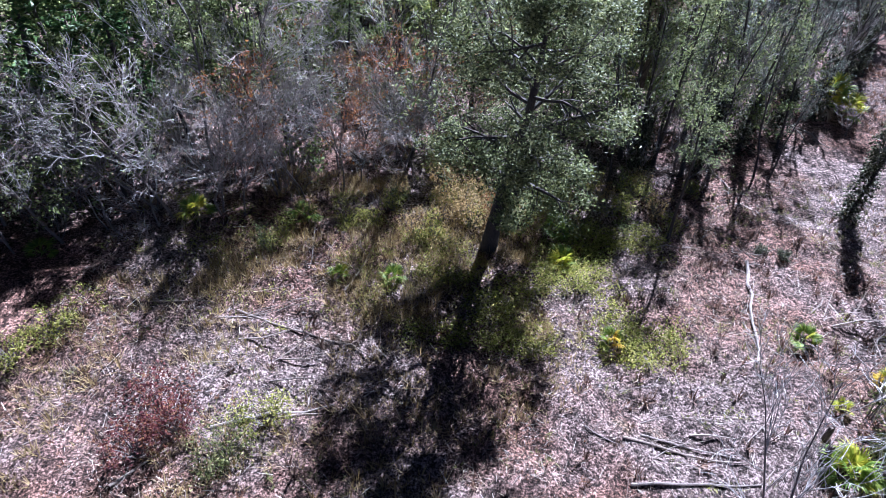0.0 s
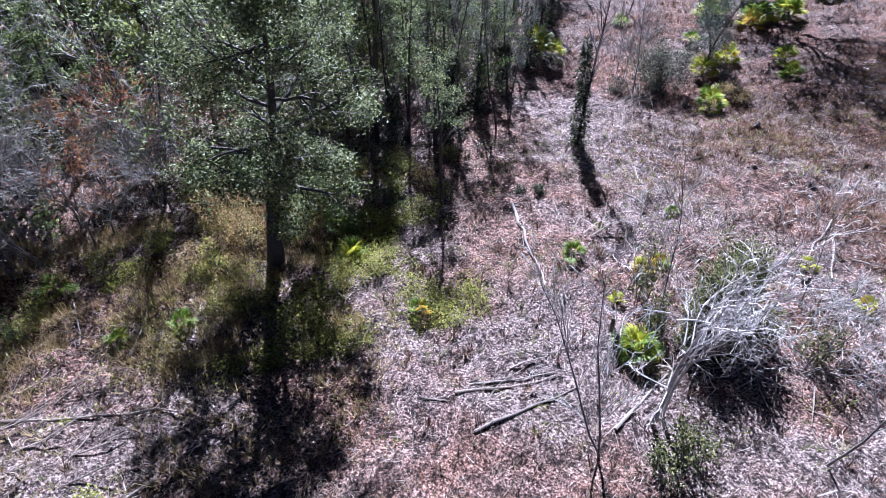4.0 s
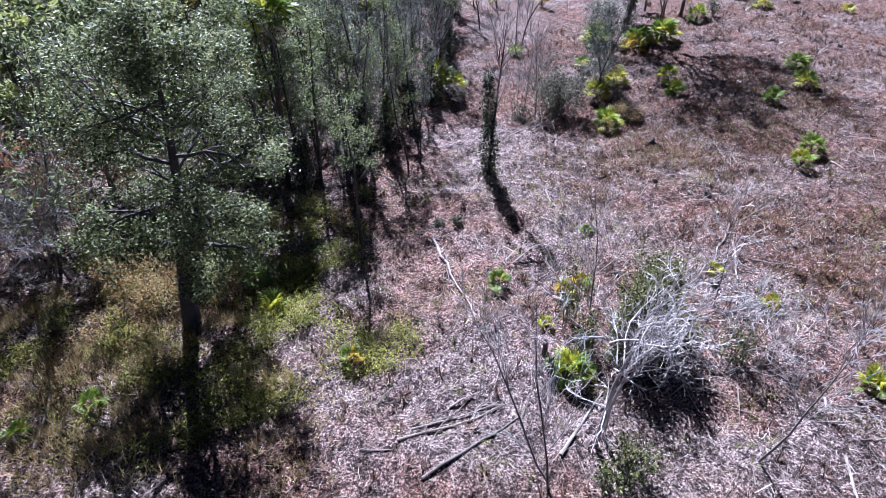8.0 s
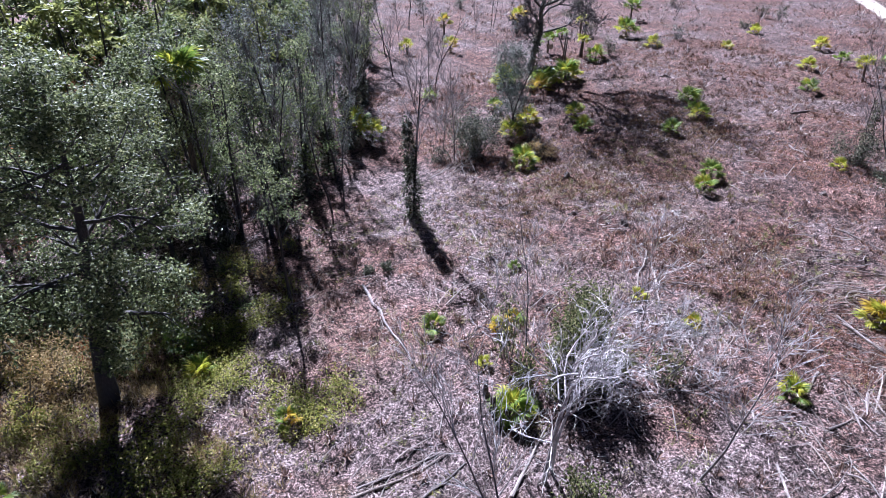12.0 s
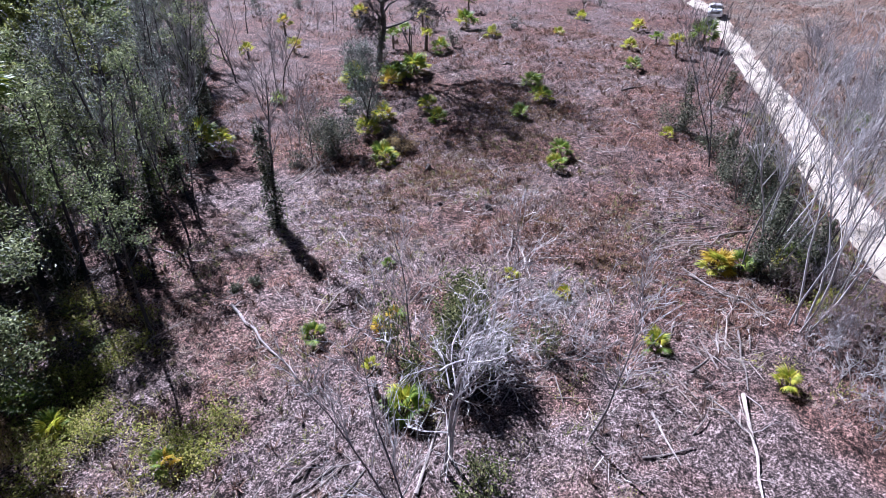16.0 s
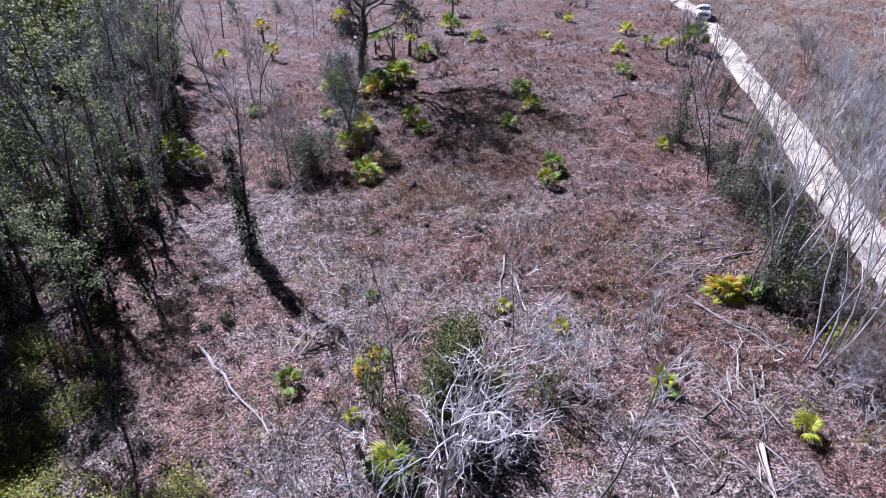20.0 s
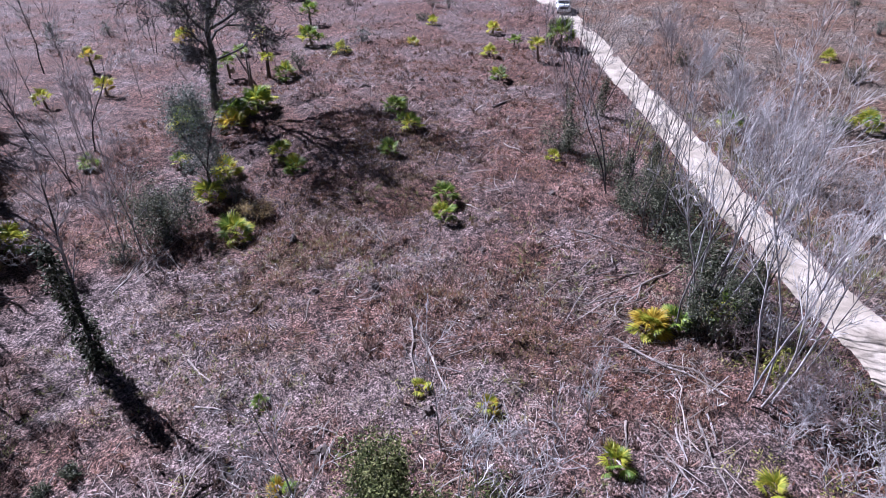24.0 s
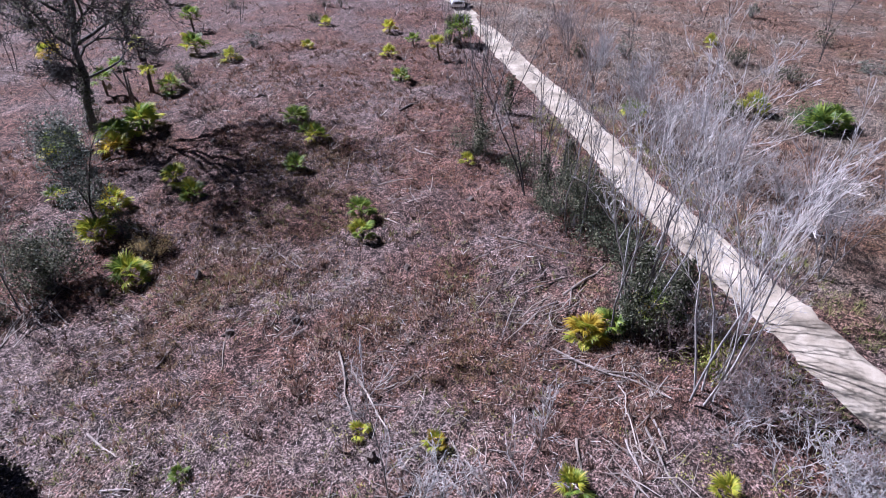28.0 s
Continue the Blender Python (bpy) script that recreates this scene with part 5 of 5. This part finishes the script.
PALE_LOG, DARK_LOG = "pale weathered fallen log lying in litter", "dark fallen log with broken branch stubs"
LOGS_NEAR = ((9.1, 17.6, 8.2, 12.3, .075, 1), (3.9, 9.1, 7.1, 8.8, .055, 0), (4.0, 7.7, 7.3, 8.3, .06, 0), (2.9, 9.3, 3.7, 8.9, .04, 0), (4.4, 9.3, 7.0, 9.0, .04, 1), (7.6, 6.7, 9.9, 7.8, .07, 1), (-8.1, 11.7, -3.5, 10.8, .06, 0),
             (-5.4, 8.1, -4.3, 8.5, .04, 0), (-7.0, 7.5, -4.0, 8.8, .07, 1), (-8.6, 5.5, -7.7, 6.7, .06, 0), (-10.9, 11.7, -8.9, 11.9, .05, 0), (-7.0, 16.5, -6.5, 14.2, .04, 1), (-5.0, 13.4, -4.6, 15.9, .05, 1), (16.8, 1.3, 13.3, -.3, .09, 1))
LOGS_ROAD = ((22.8, 5.7, 21.6, 1.8, .06, 1), (20.1, 2.6, 17.1, 1.3, .06, 0), (16.7, 3.0, 18.0, 2.7, .05, 0), (12.5, 2.7, 13.9, 1.7, .05, 0), (15.7, 4.8, 15.1, 4.4, .05, 1), (14.3, 3.2, 13.0, 1.8, .05, 1), (22.6, 5.3, 22.0, 1.4, .06, 0),
             (24.0, 7.4, 24.1, 5.4, .05, 0), (20.7, 12.8, 17.8, 11.0, .06, 0), (20.0, 12.0, 17.9, 9.9, .06, 1), (25.9, 5.7, 28.3, 4.2, .07, 0), (15.3, 18.5, 14.8, 17.0, .05, 1), (29.5, 9.1, 28.6, 4.2, .05, 0), (26.2, 18.8, 25.0, 16.4, .04, 1))
LOGS_FAR = ((13.8, 16.7, 14.0, 15.9, .05, 1), (37.9, 15.8, 37.1, 14.2, .06, 1), (43.6, 18.8, 46.8, 18.0, .08, 0), (20.5, 2.3, 19.4, 1.9, .05, 1), (19.1, 4.5, 17.9, 4.2, .06, 0), (19.5, 3.1, 18.2, 2.6, .05, 1), (20.2, 17.1, 18.9, 16.3, .04, 0),
            (18.3, 18.5, 19.4, 18.7, .04, 0), (5.8, 17.7, 7.4, 18.0, .04, 1), (7.8, 29.2, 9.4, 22.1, .08, 0), (4.7, 12.6, 4.9, 11.6, .05, 0), (13.3, 30.8, 15.4, 27.2, .05, 1), (13.6, 30.6, 14.4, 26.8, .05, 0), (16.9, 24.4, 19.4, 25.4, .05, 1))
for k, (a, b, c, d, r, pale) in enumerate((*LOGS_NEAR, *LOGS_ROAD, *LOGS_FAR)):
    log(a, b, c, d, r, DEADWOOD if pale else LOGWOOD, 700 + k, PALE_LOG if pale else DARK_LOG)


def slash_pile(x, y, count, spread, length, seed, material=DEADWOOD, rise=0.35, aim=None):
    rng = np.random.RandomState(seed)
    root = new("slash_pile")
    for k in range(count):
        g = Geo()
        a = rng.uniform(0, 6.283) if aim is None else aim + rng.normal(0, 0.35)
        c = rng.normal(0, spread, 2)
        ln = length * rng.uniform(0.5, 1.2)
        z0 = gz(x + c[0], y + c[1]) - gz(x, y)
        up = rng.uniform(0.02, rise)
        mid = (c[0] + math.cos(a) * ln * 0.5 + rng.normal(0, 0.07) * ln, c[1] + math.sin(a) * ln * 0.5 + rng.normal(0, 0.07) * ln, z0 + up * 0.5 + 0.04)
        g.tube([(c[0], c[1], z0), mid, (c[0] + math.cos(a) * ln, c[1] + math.sin(a) * ln, z0 + up + 0.05)], np.array((0.020, 0.016, 0.006)) * rng.uniform(0.5, 1.35), 5, True)
        part("stick", g, material if rng.rand() < 0.6 else LOGWOOD, root)
    root.matrix_basis = Matrix.Translation((x, y, gz(x, y)))
    tagged(root, "heap of broken pale branches lying on the soil", "slash pile", "slash piles")


for k, (x, y, n, s, ln, aim) in enumerate(((19.0, 24.9, 16, 0.6, 1.8, 0.7), (11.0, 14.8, 7, 0.25, 1.6, 0.75), (18.6, 2.6, 24, 0.6, 1.2, None), (25.4, 17.2, 12, 0.4, 1.1, None), (18.4, 24.8, 9, 0.5, 1.5, 0.2),
                                            (16.0, 9.6, 12, 0.6, 1.1, None), (22.0, 3.6, 22, 0.7, 1.6, 2.6), (20.7, 15.2, 9, 0.4, 0.9, None), (30.6, 14.0, 10, 0.9, 1.4, None), (33.0, 16.0, 12, 1.2, 1.6, None),
                                            (38.5, 20.2, 14, 1.2, 1.4, None), (14.0, 12.2, 8, 0.4, 1.2, None), (20.0, 10.6, 12, 0.6, 1.4, 2.4), (12.2, 13.6, 7, 0.3, 0.9, 0.8), (28.0, 8.0, 12, 1.0, 1.6, 2.8), (9.4, 17.9, 10, 0.3, 0.6, None),
                                            (17.0, 7.2, 8, 0.6, 1.2, None), (40.8, 16.5, 12, 1.4, 1.6, None), (-6.0, 10.2, 12, 1.0, 1.3, 0.3), (5.4, 9.6, 12, 0.8, 1.4, 0.2), (19.8, 24.4, 18, 0.7, 1.9, 1.0), (13.6, 7.6, 22, 0.9, 1.7, None), (12.4, 7.2, 18, 0.8, 1.6, None), (26.0, 6.4, 20, 0.9, 2.4, 2.7), (24.2, 5.4, 16, 0.8, 2.0, 2.5), (-7.4, 12.6, 14, 1.1, 1.6, 0.4), (16.2, 2.6, 18, 0.7, 1.3, None))):
    slash_pile(x, y, n, s, ln, 800 + k, aim=aim)


def stump(x, y, radius, height, seed):
    rng, g = np.random.RandomState(seed), Geo()
    g.tube([(0, 0, -0.05), (0, 0, height * 0.35), (0.01, 0, height * 0.7), (0.02, 0.01, height * 0.8)], (radius * 1.4, radius, radius * 0.9, radius * 0.45), 11, True)
    body = g.v[-1]
    body += rng.normal(0, 0.06 * radius, body.shape)
    body[22:33, 2] += rng.uniform(-0.25, 0.3, 11) * height
    root = new("tree_stump")
    part("stump_body", g, STUMPWOOD, root)
    for k in range(4):
        a, r = k * 1.57 + rng.uniform(-0.4, 0.4), Geo()
        r.tube([(0, 0, height * 0.3), (math.cos(a) * radius * 1.6, math.sin(a) * radius * 1.6, 0.03), (math.cos(a) * radius * 2.6, math.sin(a) * radius * 2.6, -0.04)], (radius * 0.4, radius * 0.28, radius * 0.1), 5)
        part("root", r, STUMPWOOD, root)
    root.matrix_basis = set_thing(root, x, y, seed)
    tagged(root, "dark low cut tree stump in litter", "stump", "cut stumps")


for k, (x, y, r, h) in enumerate(((32.4, 11.0, .16, .25), (21.7, 4.4, .14, .2), (14.1, 12.0, .2, .22), (21.4, 23.6, .18, .35), (20.7, 17.2, .15, .25), (21.9, 15.1, .16, .3), (16.8, 10.0, .15, .3), (9.3, 9.9, .08, .7), (9.0, 9.2, .09, .8), (12.4, 14.1, .2, .1),
                                  (44.5, 30.0, .2, .3), (47.5, 26.5, .2, .3), (36.0, 28.2, .18, .3), (23.4, 20.4, .15, .25), (26.2, 12.2, .14, .2))):
    stump(x, y, r, h, 900 + k)


# ---- the white pickup far up the track ----
def box(w, d, h, bevel, at=(0, 0, 0), taper=1.0):
    bm = bmesh.new()
    bmesh.ops.create_cube(bm, size=1.0)
    for v in bm.verts:
        k = taper if v.co.z > 0 else 1.0
        v.co = Vector((v.co.x * w * k, v.co.y * d * k, v.co.z * h)) + Vector(at)
    bmesh.ops.bevel(bm, geom=bm.edges[:], offset=bevel, segments=2, affect="EDGES")
    me = bpy.data.meshes.new("box")
    bm.to_mesh(me)
    bm.free()
    return me


def pickup(x, y, turn):
    root = new("pickup_truck")
    white, dark, glass, tyre, chrome = plain("white car paint", (0.75, 0.76, 0.78), 0.3), plain("black trim", (0.02, 0.02, 0.022), 0.5), plain("tinted glass", (0.02, 0.025, 0.03), 0.08), plain("tyre rubber", (0.025, 0.025, 0.025), 0.9), plain("steel rim", (0.5, 0.5, 0.52), 0.3, 0.9)

    def add(name, me, m, parent=root, label=""):
        me.materials.append(m)
        return part(name, me, None, parent, label)

    add("body", box(1.9, 5.2, 0.62, 0.08, (0, 0, 0.78)), white)
    add("hood", box(1.75, 1.4, 0.22, 0.08, (0, -1.75, 1.16), 0.94), white)
    add("cabin", box(1.72, 2.0, 0.72, 0.12, (0, -0.1, 1.46), 0.82), white)
    add("windscreen", box(1.45, 0.05, 0.5, 0.02, (0, -1.02, 1.46)), glass, label="dark tinted windscreen")
    add("side_window", box(0.04, 1.5, 0.4, 0.015, (0.82, -0.1, 1.52)), glass)
    add("side_window", box(0.04, 1.5, 0.4, 0.015, (-0.82, -0.1, 1.52)), glass)
    add("grille", box(1.2, 0.06, 0.32, 0.02, (0, -2.61, 0.92)), dark, label="black front grille")
    add("bumper", box(1.9, 0.2, 0.24, 0.05, (0, -2.66, 0.58)), chrome, label="steel front bumper")
    for s in (-1, 1):
        add("headlight", box(0.3, 0.06, 0.2, 0.03, (0.77 * s, -2.61, 0.95)), chrome, label="clear headlight")
        add("mirror", box(0.2, 0.1, 0.22, 0.04, (1.03 * s, -0.85, 1.32)), dark)
        add("bed_side", box(0.1, 1.7, 0.35, 0.03, (0.88 * s, 1.7, 1.2)), white)
        for yy in (-1.7, 1.6):
            g = Geo()
            g.tube([(0.72 * s, yy, 0.36), (0.96 * s, yy, 0.36)], (0.36, 0.36), 16, True)
            w = part("wheel", g, tyre, root, "black rubber tyre")
            r = Geo()
            r.tube([(0.95 * s, yy, 0.36), (0.972 * s, yy, 0.36)], (0.2, 0.18), 12, True)
            part("rim", r, chrome, w, "steel rim")
    add("tailgate", box(1.7, 0.1, 0.35, 0.03, (0, 2.5, 1.2)), white)
    root.matrix_basis = Matrix.Translation((x, y, -0.02)) @ Matrix.Rotation(turn, 4, "Z") @ Matrix.Scale(0.78, 4)
    tagged(root, "white pickup truck parked on the sandy track", "truck")


pickup(78.3, 24.2, radians(-70))


# ---- ground cover: grass, litter, twigs, herbs ----
def scatter(rng, count, box_of, keep=None):
    x0, x1, y0, y1 = box_of
    x, y = rng.uniform(x0, x1, count), rng.uniform(y0, y1, count)
    ok = from_road(x, y) > ROAD_HALF + 0.15
    if keep is not None:
        ok &= keep(x, y) > rng.uniform(0, 1, count)
    return x[ok], y[ok]


def patchy(scale, seed, bias=0.0, sharp=3.0):
    """A smooth field of soft patches from 0 to 1."""
    r = np.random.RandomState(seed)
    w = [(r.uniform(0, 6.283), r.uniform(0, 6.283), scale * r.uniform(0.6, 2.2)) for _ in range(9)]

    def field(x, y):
        s = sum(np.sin(k * (x * math.cos(a) + y * math.sin(a)) + p + 1.3 * np.sin(0.6 * k * (y * math.cos(a) - x * math.sin(a)))) for a, p, k in w) / 3
        return np.clip(0.5 + bias + sharp * 0.2 * s, 0, 1)

    return field


def grass(name, material, words, parts, seed, blades, height, width):
    """parts: (count, box, keep)."""
    rng, g = np.random.RandomState(seed), Geo()
    for count, area, keep in parts:
        x, y = scatter(rng, count, area, keep)
        n = len(x)
        z = ground_z(x, y)
        big = rng.uniform(0.5, 1.3, n)
        for b in range(blades):
            a = rng.uniform(0, 6.283, n)
            out = rng.uniform(0.15, 1.1, n)
            h = height * big * rng.uniform(0.5, 1.1, n)
            c, s = np.cos(a), np.sin(a)
            base = np.stack([x + c * 0.05, y + s * 0.05, z - 0.02], 1)
            side = np.stack([-s, c, 0 * s], 1) * (width * rng.uniform(0.6, 1.3, n))[:, None]
            tip = base + np.stack([c * out * h, s * out * h, h * (1.1 - 0.5 * out)], 1)
            v = np.stack([base - side, base + side, tip], 1).reshape(-1, 3)
            g.add(v, np.arange(3 * n).reshape(n, 3))
    tagged(new(name, g.mesh(name, material)), words, "grass", kind="stuff")


NEARBY, MIDDLE, DISTANT = (-14, 26, 2, 24), (18, 60, -4, 40), (40, 110, -25, 85)
rusty, strawy, greeny = patchy(0.5, 3, 0.0, 6), patchy(0.6, 4, 0.0, 5), patchy(0.5, 9, -0.25, 4)
north = lambda x, y: y > np.interp(x, [p[0] for p in ROAD], [p[1] for p in ROAD])
warm = lambda x, y: rusty(x, y) * np.clip((x - 8) / 12, 0.25, 1) * north(x, y)
grass("rust_grass", GRASS_RUST, "clumps of rust brown dry grass", ((9000, NEARBY, warm), (26000, MIDDLE, warm), (12000, DISTANT, warm)), 11, 6, 0.19, 0.017)
grass("straw_grass", GRASS_TAN, "thin straw-coloured dead grass", ((12000, NEARBY, strawy), (8000, MIDDLE, strawy), (9000, DISTANT, strawy), (6000, (28, 60, -30, 6), lambda x, y: ~north(x, y) * 0.8)), 12, 5, 0.22, 0.010)
verge = lambda x, y: np.clip(1.6 - abs(from_road(x, y) - 2.0), 0, 1) * (from_road(x, y) < 3.2)
grass("verge_grass", GRASS_GREEN, "green and straw grass along the track", ((9000, (14, 48, -9, 10), verge), (4000, (-14, 30, 4, 24), greeny)), 13, 8, 0.28, 0.012)

grass("golden_grass", GRASS_GOLD, "tan and golden dry grass before the wood", ((4200, (-10, 2, 12, 20.5), patchy(0.9, 61, 0.1, 6)), (1500, (-13, 3, 5, 13), patchy(0.7, 62, -0.15, 6))), 18, 9, 0.42, 0.012)

MATS = ((21.4, 8.2, 1.2), (22.6, 9.2, 0.8), (26.0, 20.0, 1.8), (19.3, 19.3, 1.5), (35.0, 21.8, 2.8), (28.6, 16.0, 1.3), (23.2, 19.3, 2.0), (22.8, 11.9, 1.1), (31.0, 19.0, 1.6), (17.0, 17.6, 1.0))
matted = lambda x, y: np.max([np.exp(-((x - a) ** 2 + (y - b) ** 2) / (r * r) * (0.7 + 0.5 * np.sin(3 * x + 2 * y))) for a, b, r in MATS], axis=0)
grass("matted_grass", GRASS_MAT, "dark olive brown matted weeds in patches", ((42000, (14, 42, 4, 28), matted),), 20, 5, 0.2, 0.013)
clumpy = patchy(1.6, 71, -0.12, 7)
grass("brown_tufts", GRASS_BROWN, "dark brown dead weed tufts over the clearing", ((1600, NEARBY, clumpy), (5200, MIDDLE, clumpy), (7500, DISTANT, clumpy)), 19, 14, 0.36, 0.020)


def litter(seed):
    rng, g = np.random.RandomState(seed), Geo()
    bed = patchy(0.9, 51, 0.12, 6)
    for count, area in ((90000, NEARBY), (36000, MIDDLE)):
        x, y = scatter(rng, count, area, bed)
        n = len(x)
        at = np.stack([x, y, ground_z(x, y) + 0.012], 1)
        a = rng.uniform(0, 6.283, n)
        way = unit(np.stack([np.cos(a), np.sin(a), rng.normal(0.05, 0.22, n)], 1))
        side = unit(np.cross(way, rng.normal(0, 0.4, (n, 3)) + (0, 0, 1)))
        thin = rng.rand(n) < 0.86
        length = np.where(thin, rng.uniform(0.08, 0.26, n), rng.uniform(0.03, 0.065, n))
        g.leaves(at, way, side, length, np.where(thin, rng.uniform(0.006, 0.013, n), length * 0.55), 0.3)
    tagged(new("leaf_litter", g.mesh("leaf_litter", LITTER)), "pale dead leaves and bark chips", "litter", kind="stuff")


def twigs(seed):
    rng, g = np.random.RandomState(seed), Geo()
    heap = patchy(0.8, 21, 0.05, 6)
    for count, area, big in ((15000, NEARBY, 0.9), (6500, MIDDLE, 1.0), (3000, DISTANT, 1.5)):
        x, y = scatter(rng, count, area, heap)
        n = len(x)
        a = rng.uniform(0, 6.283, n)
        ln = rng.uniform(0.10, 0.45, n) * np.where(rng.rand(n) < 0.08, 2.2, 1.0) * big
        r = rng.uniform(0.004, 0.012, n) * big
        p = np.stack([x, y, ground_z(x, y) + 0.015], 1)
        q = np.stack([x + np.cos(a) * ln, y + np.sin(a) * ln, ground_z(x + np.cos(a) * ln, y + np.sin(a) * ln) + rng.uniform(0.01, 0.16, n)], 1)
        d = unit(q - p)
        u = unit(np.cross(d, (0, 0, 1.0)))
        w = np.cross(u, d)
        ring = [u, -0.5 * u + 0.87 * w, -0.5 * u - 0.87 * w]
        v = np.stack([p + ring[k] * r[:, None] for k in range(3)] + [q + ring[k] * r[:, None] * 0.5 for k in range(3)], 1)
        i = np.arange(n)[:, None] * 6
        f = np.concatenate([i + (0, 1, 4, 3), i + (1, 2, 5, 4), i + (2, 0, 3, 5)])
        g.add(v.reshape(-1, 3), f)
    tagged(new("twig_debris", g.mesh("twig_debris", TWIG_MIX)), "broken pale twigs strewn over the clearing", "debris", kind="stuff")


def herbs(seed):
    rng, g = np.random.RandomState(seed), Geo()
    lush = patchy(1.3, 31, -0.08, 3.6)
    for count, area, size in ((2300, (-3.0, 6, 11.5, 21), 0.085), (260, (-14, -2, 11, 18), 0.08), (120, (4, 24, 2, 22), 0.06), (120, (18, 27, -3, 2), 0.07)):
        x, y = scatter(rng, count, area, lush)
        for a, b in zip(x, y):
            k = rng.uniform(0.4, 1.4)
            blob_leaves(g, rng, (a, b, gz(a, b) + 0.16 * k), (0.17 * k, 0.17 * k, 0.09 * k), int(36 * k), size, 0.7, -0.3)
    tagged(new("low_herbs", g.mesh("low_herbs", LEAF_HERB)), "low green herbs and seedlings at the wood's edge", "plants", kind="stuff")


litter(14)
twigs(15)
herbs(16)


def brush(seed):
    """Knee-high tufts of dead stems all over the clearing."""
    rng, g = np.random.RandomState(seed), Geo()
    rough = patchy(0.7, 41, 0.0, 6)
    for count, area, size in ((500, NEARBY, 0.36), (600, MIDDLE, 0.42), (1300, DISTANT, 0.8)):
        x, y = scatter(rng, count, area, rough)
        n = len(x)
        tall = size * rng.uniform(0.4, 1.4, n)
        for k in range(7):
            a, out = rng.uniform(0, 6.283, n), rng.uniform(0.1, 0.9, n)
            p = np.stack([x, y, ground_z(x, y) - 0.01], 1)
            q = p + np.stack([np.cos(a) * out * tall, np.sin(a) * out * tall, tall * rng.uniform(0.4, 1.0, n)], 1)
            d = unit(q - p)
            u = unit(np.cross(d, (0.3, 0.2, 1.0)))
            w = np.cross(u, d)
            ring = [u, -0.5 * u + 0.87 * w, -0.5 * u - 0.87 * w]
            r = (0.009 * (size / 0.42))
            v = np.stack([p + m * r for m in ring] + [q + m * r * 0.4 for m in ring], 1)
            i = np.arange(n)[:, None] * 6
            g.add(v.reshape(-1, 3), np.concatenate([i + (0, 1, 4, 3), i + (1, 2, 5, 4), i + (2, 0, 3, 5)]))
    tagged(new("dead_brush", g.mesh("dead_brush", TWIG_MIX)), "knee-high tufts of dead grey stems", "brush", kind="stuff")


brush(17)
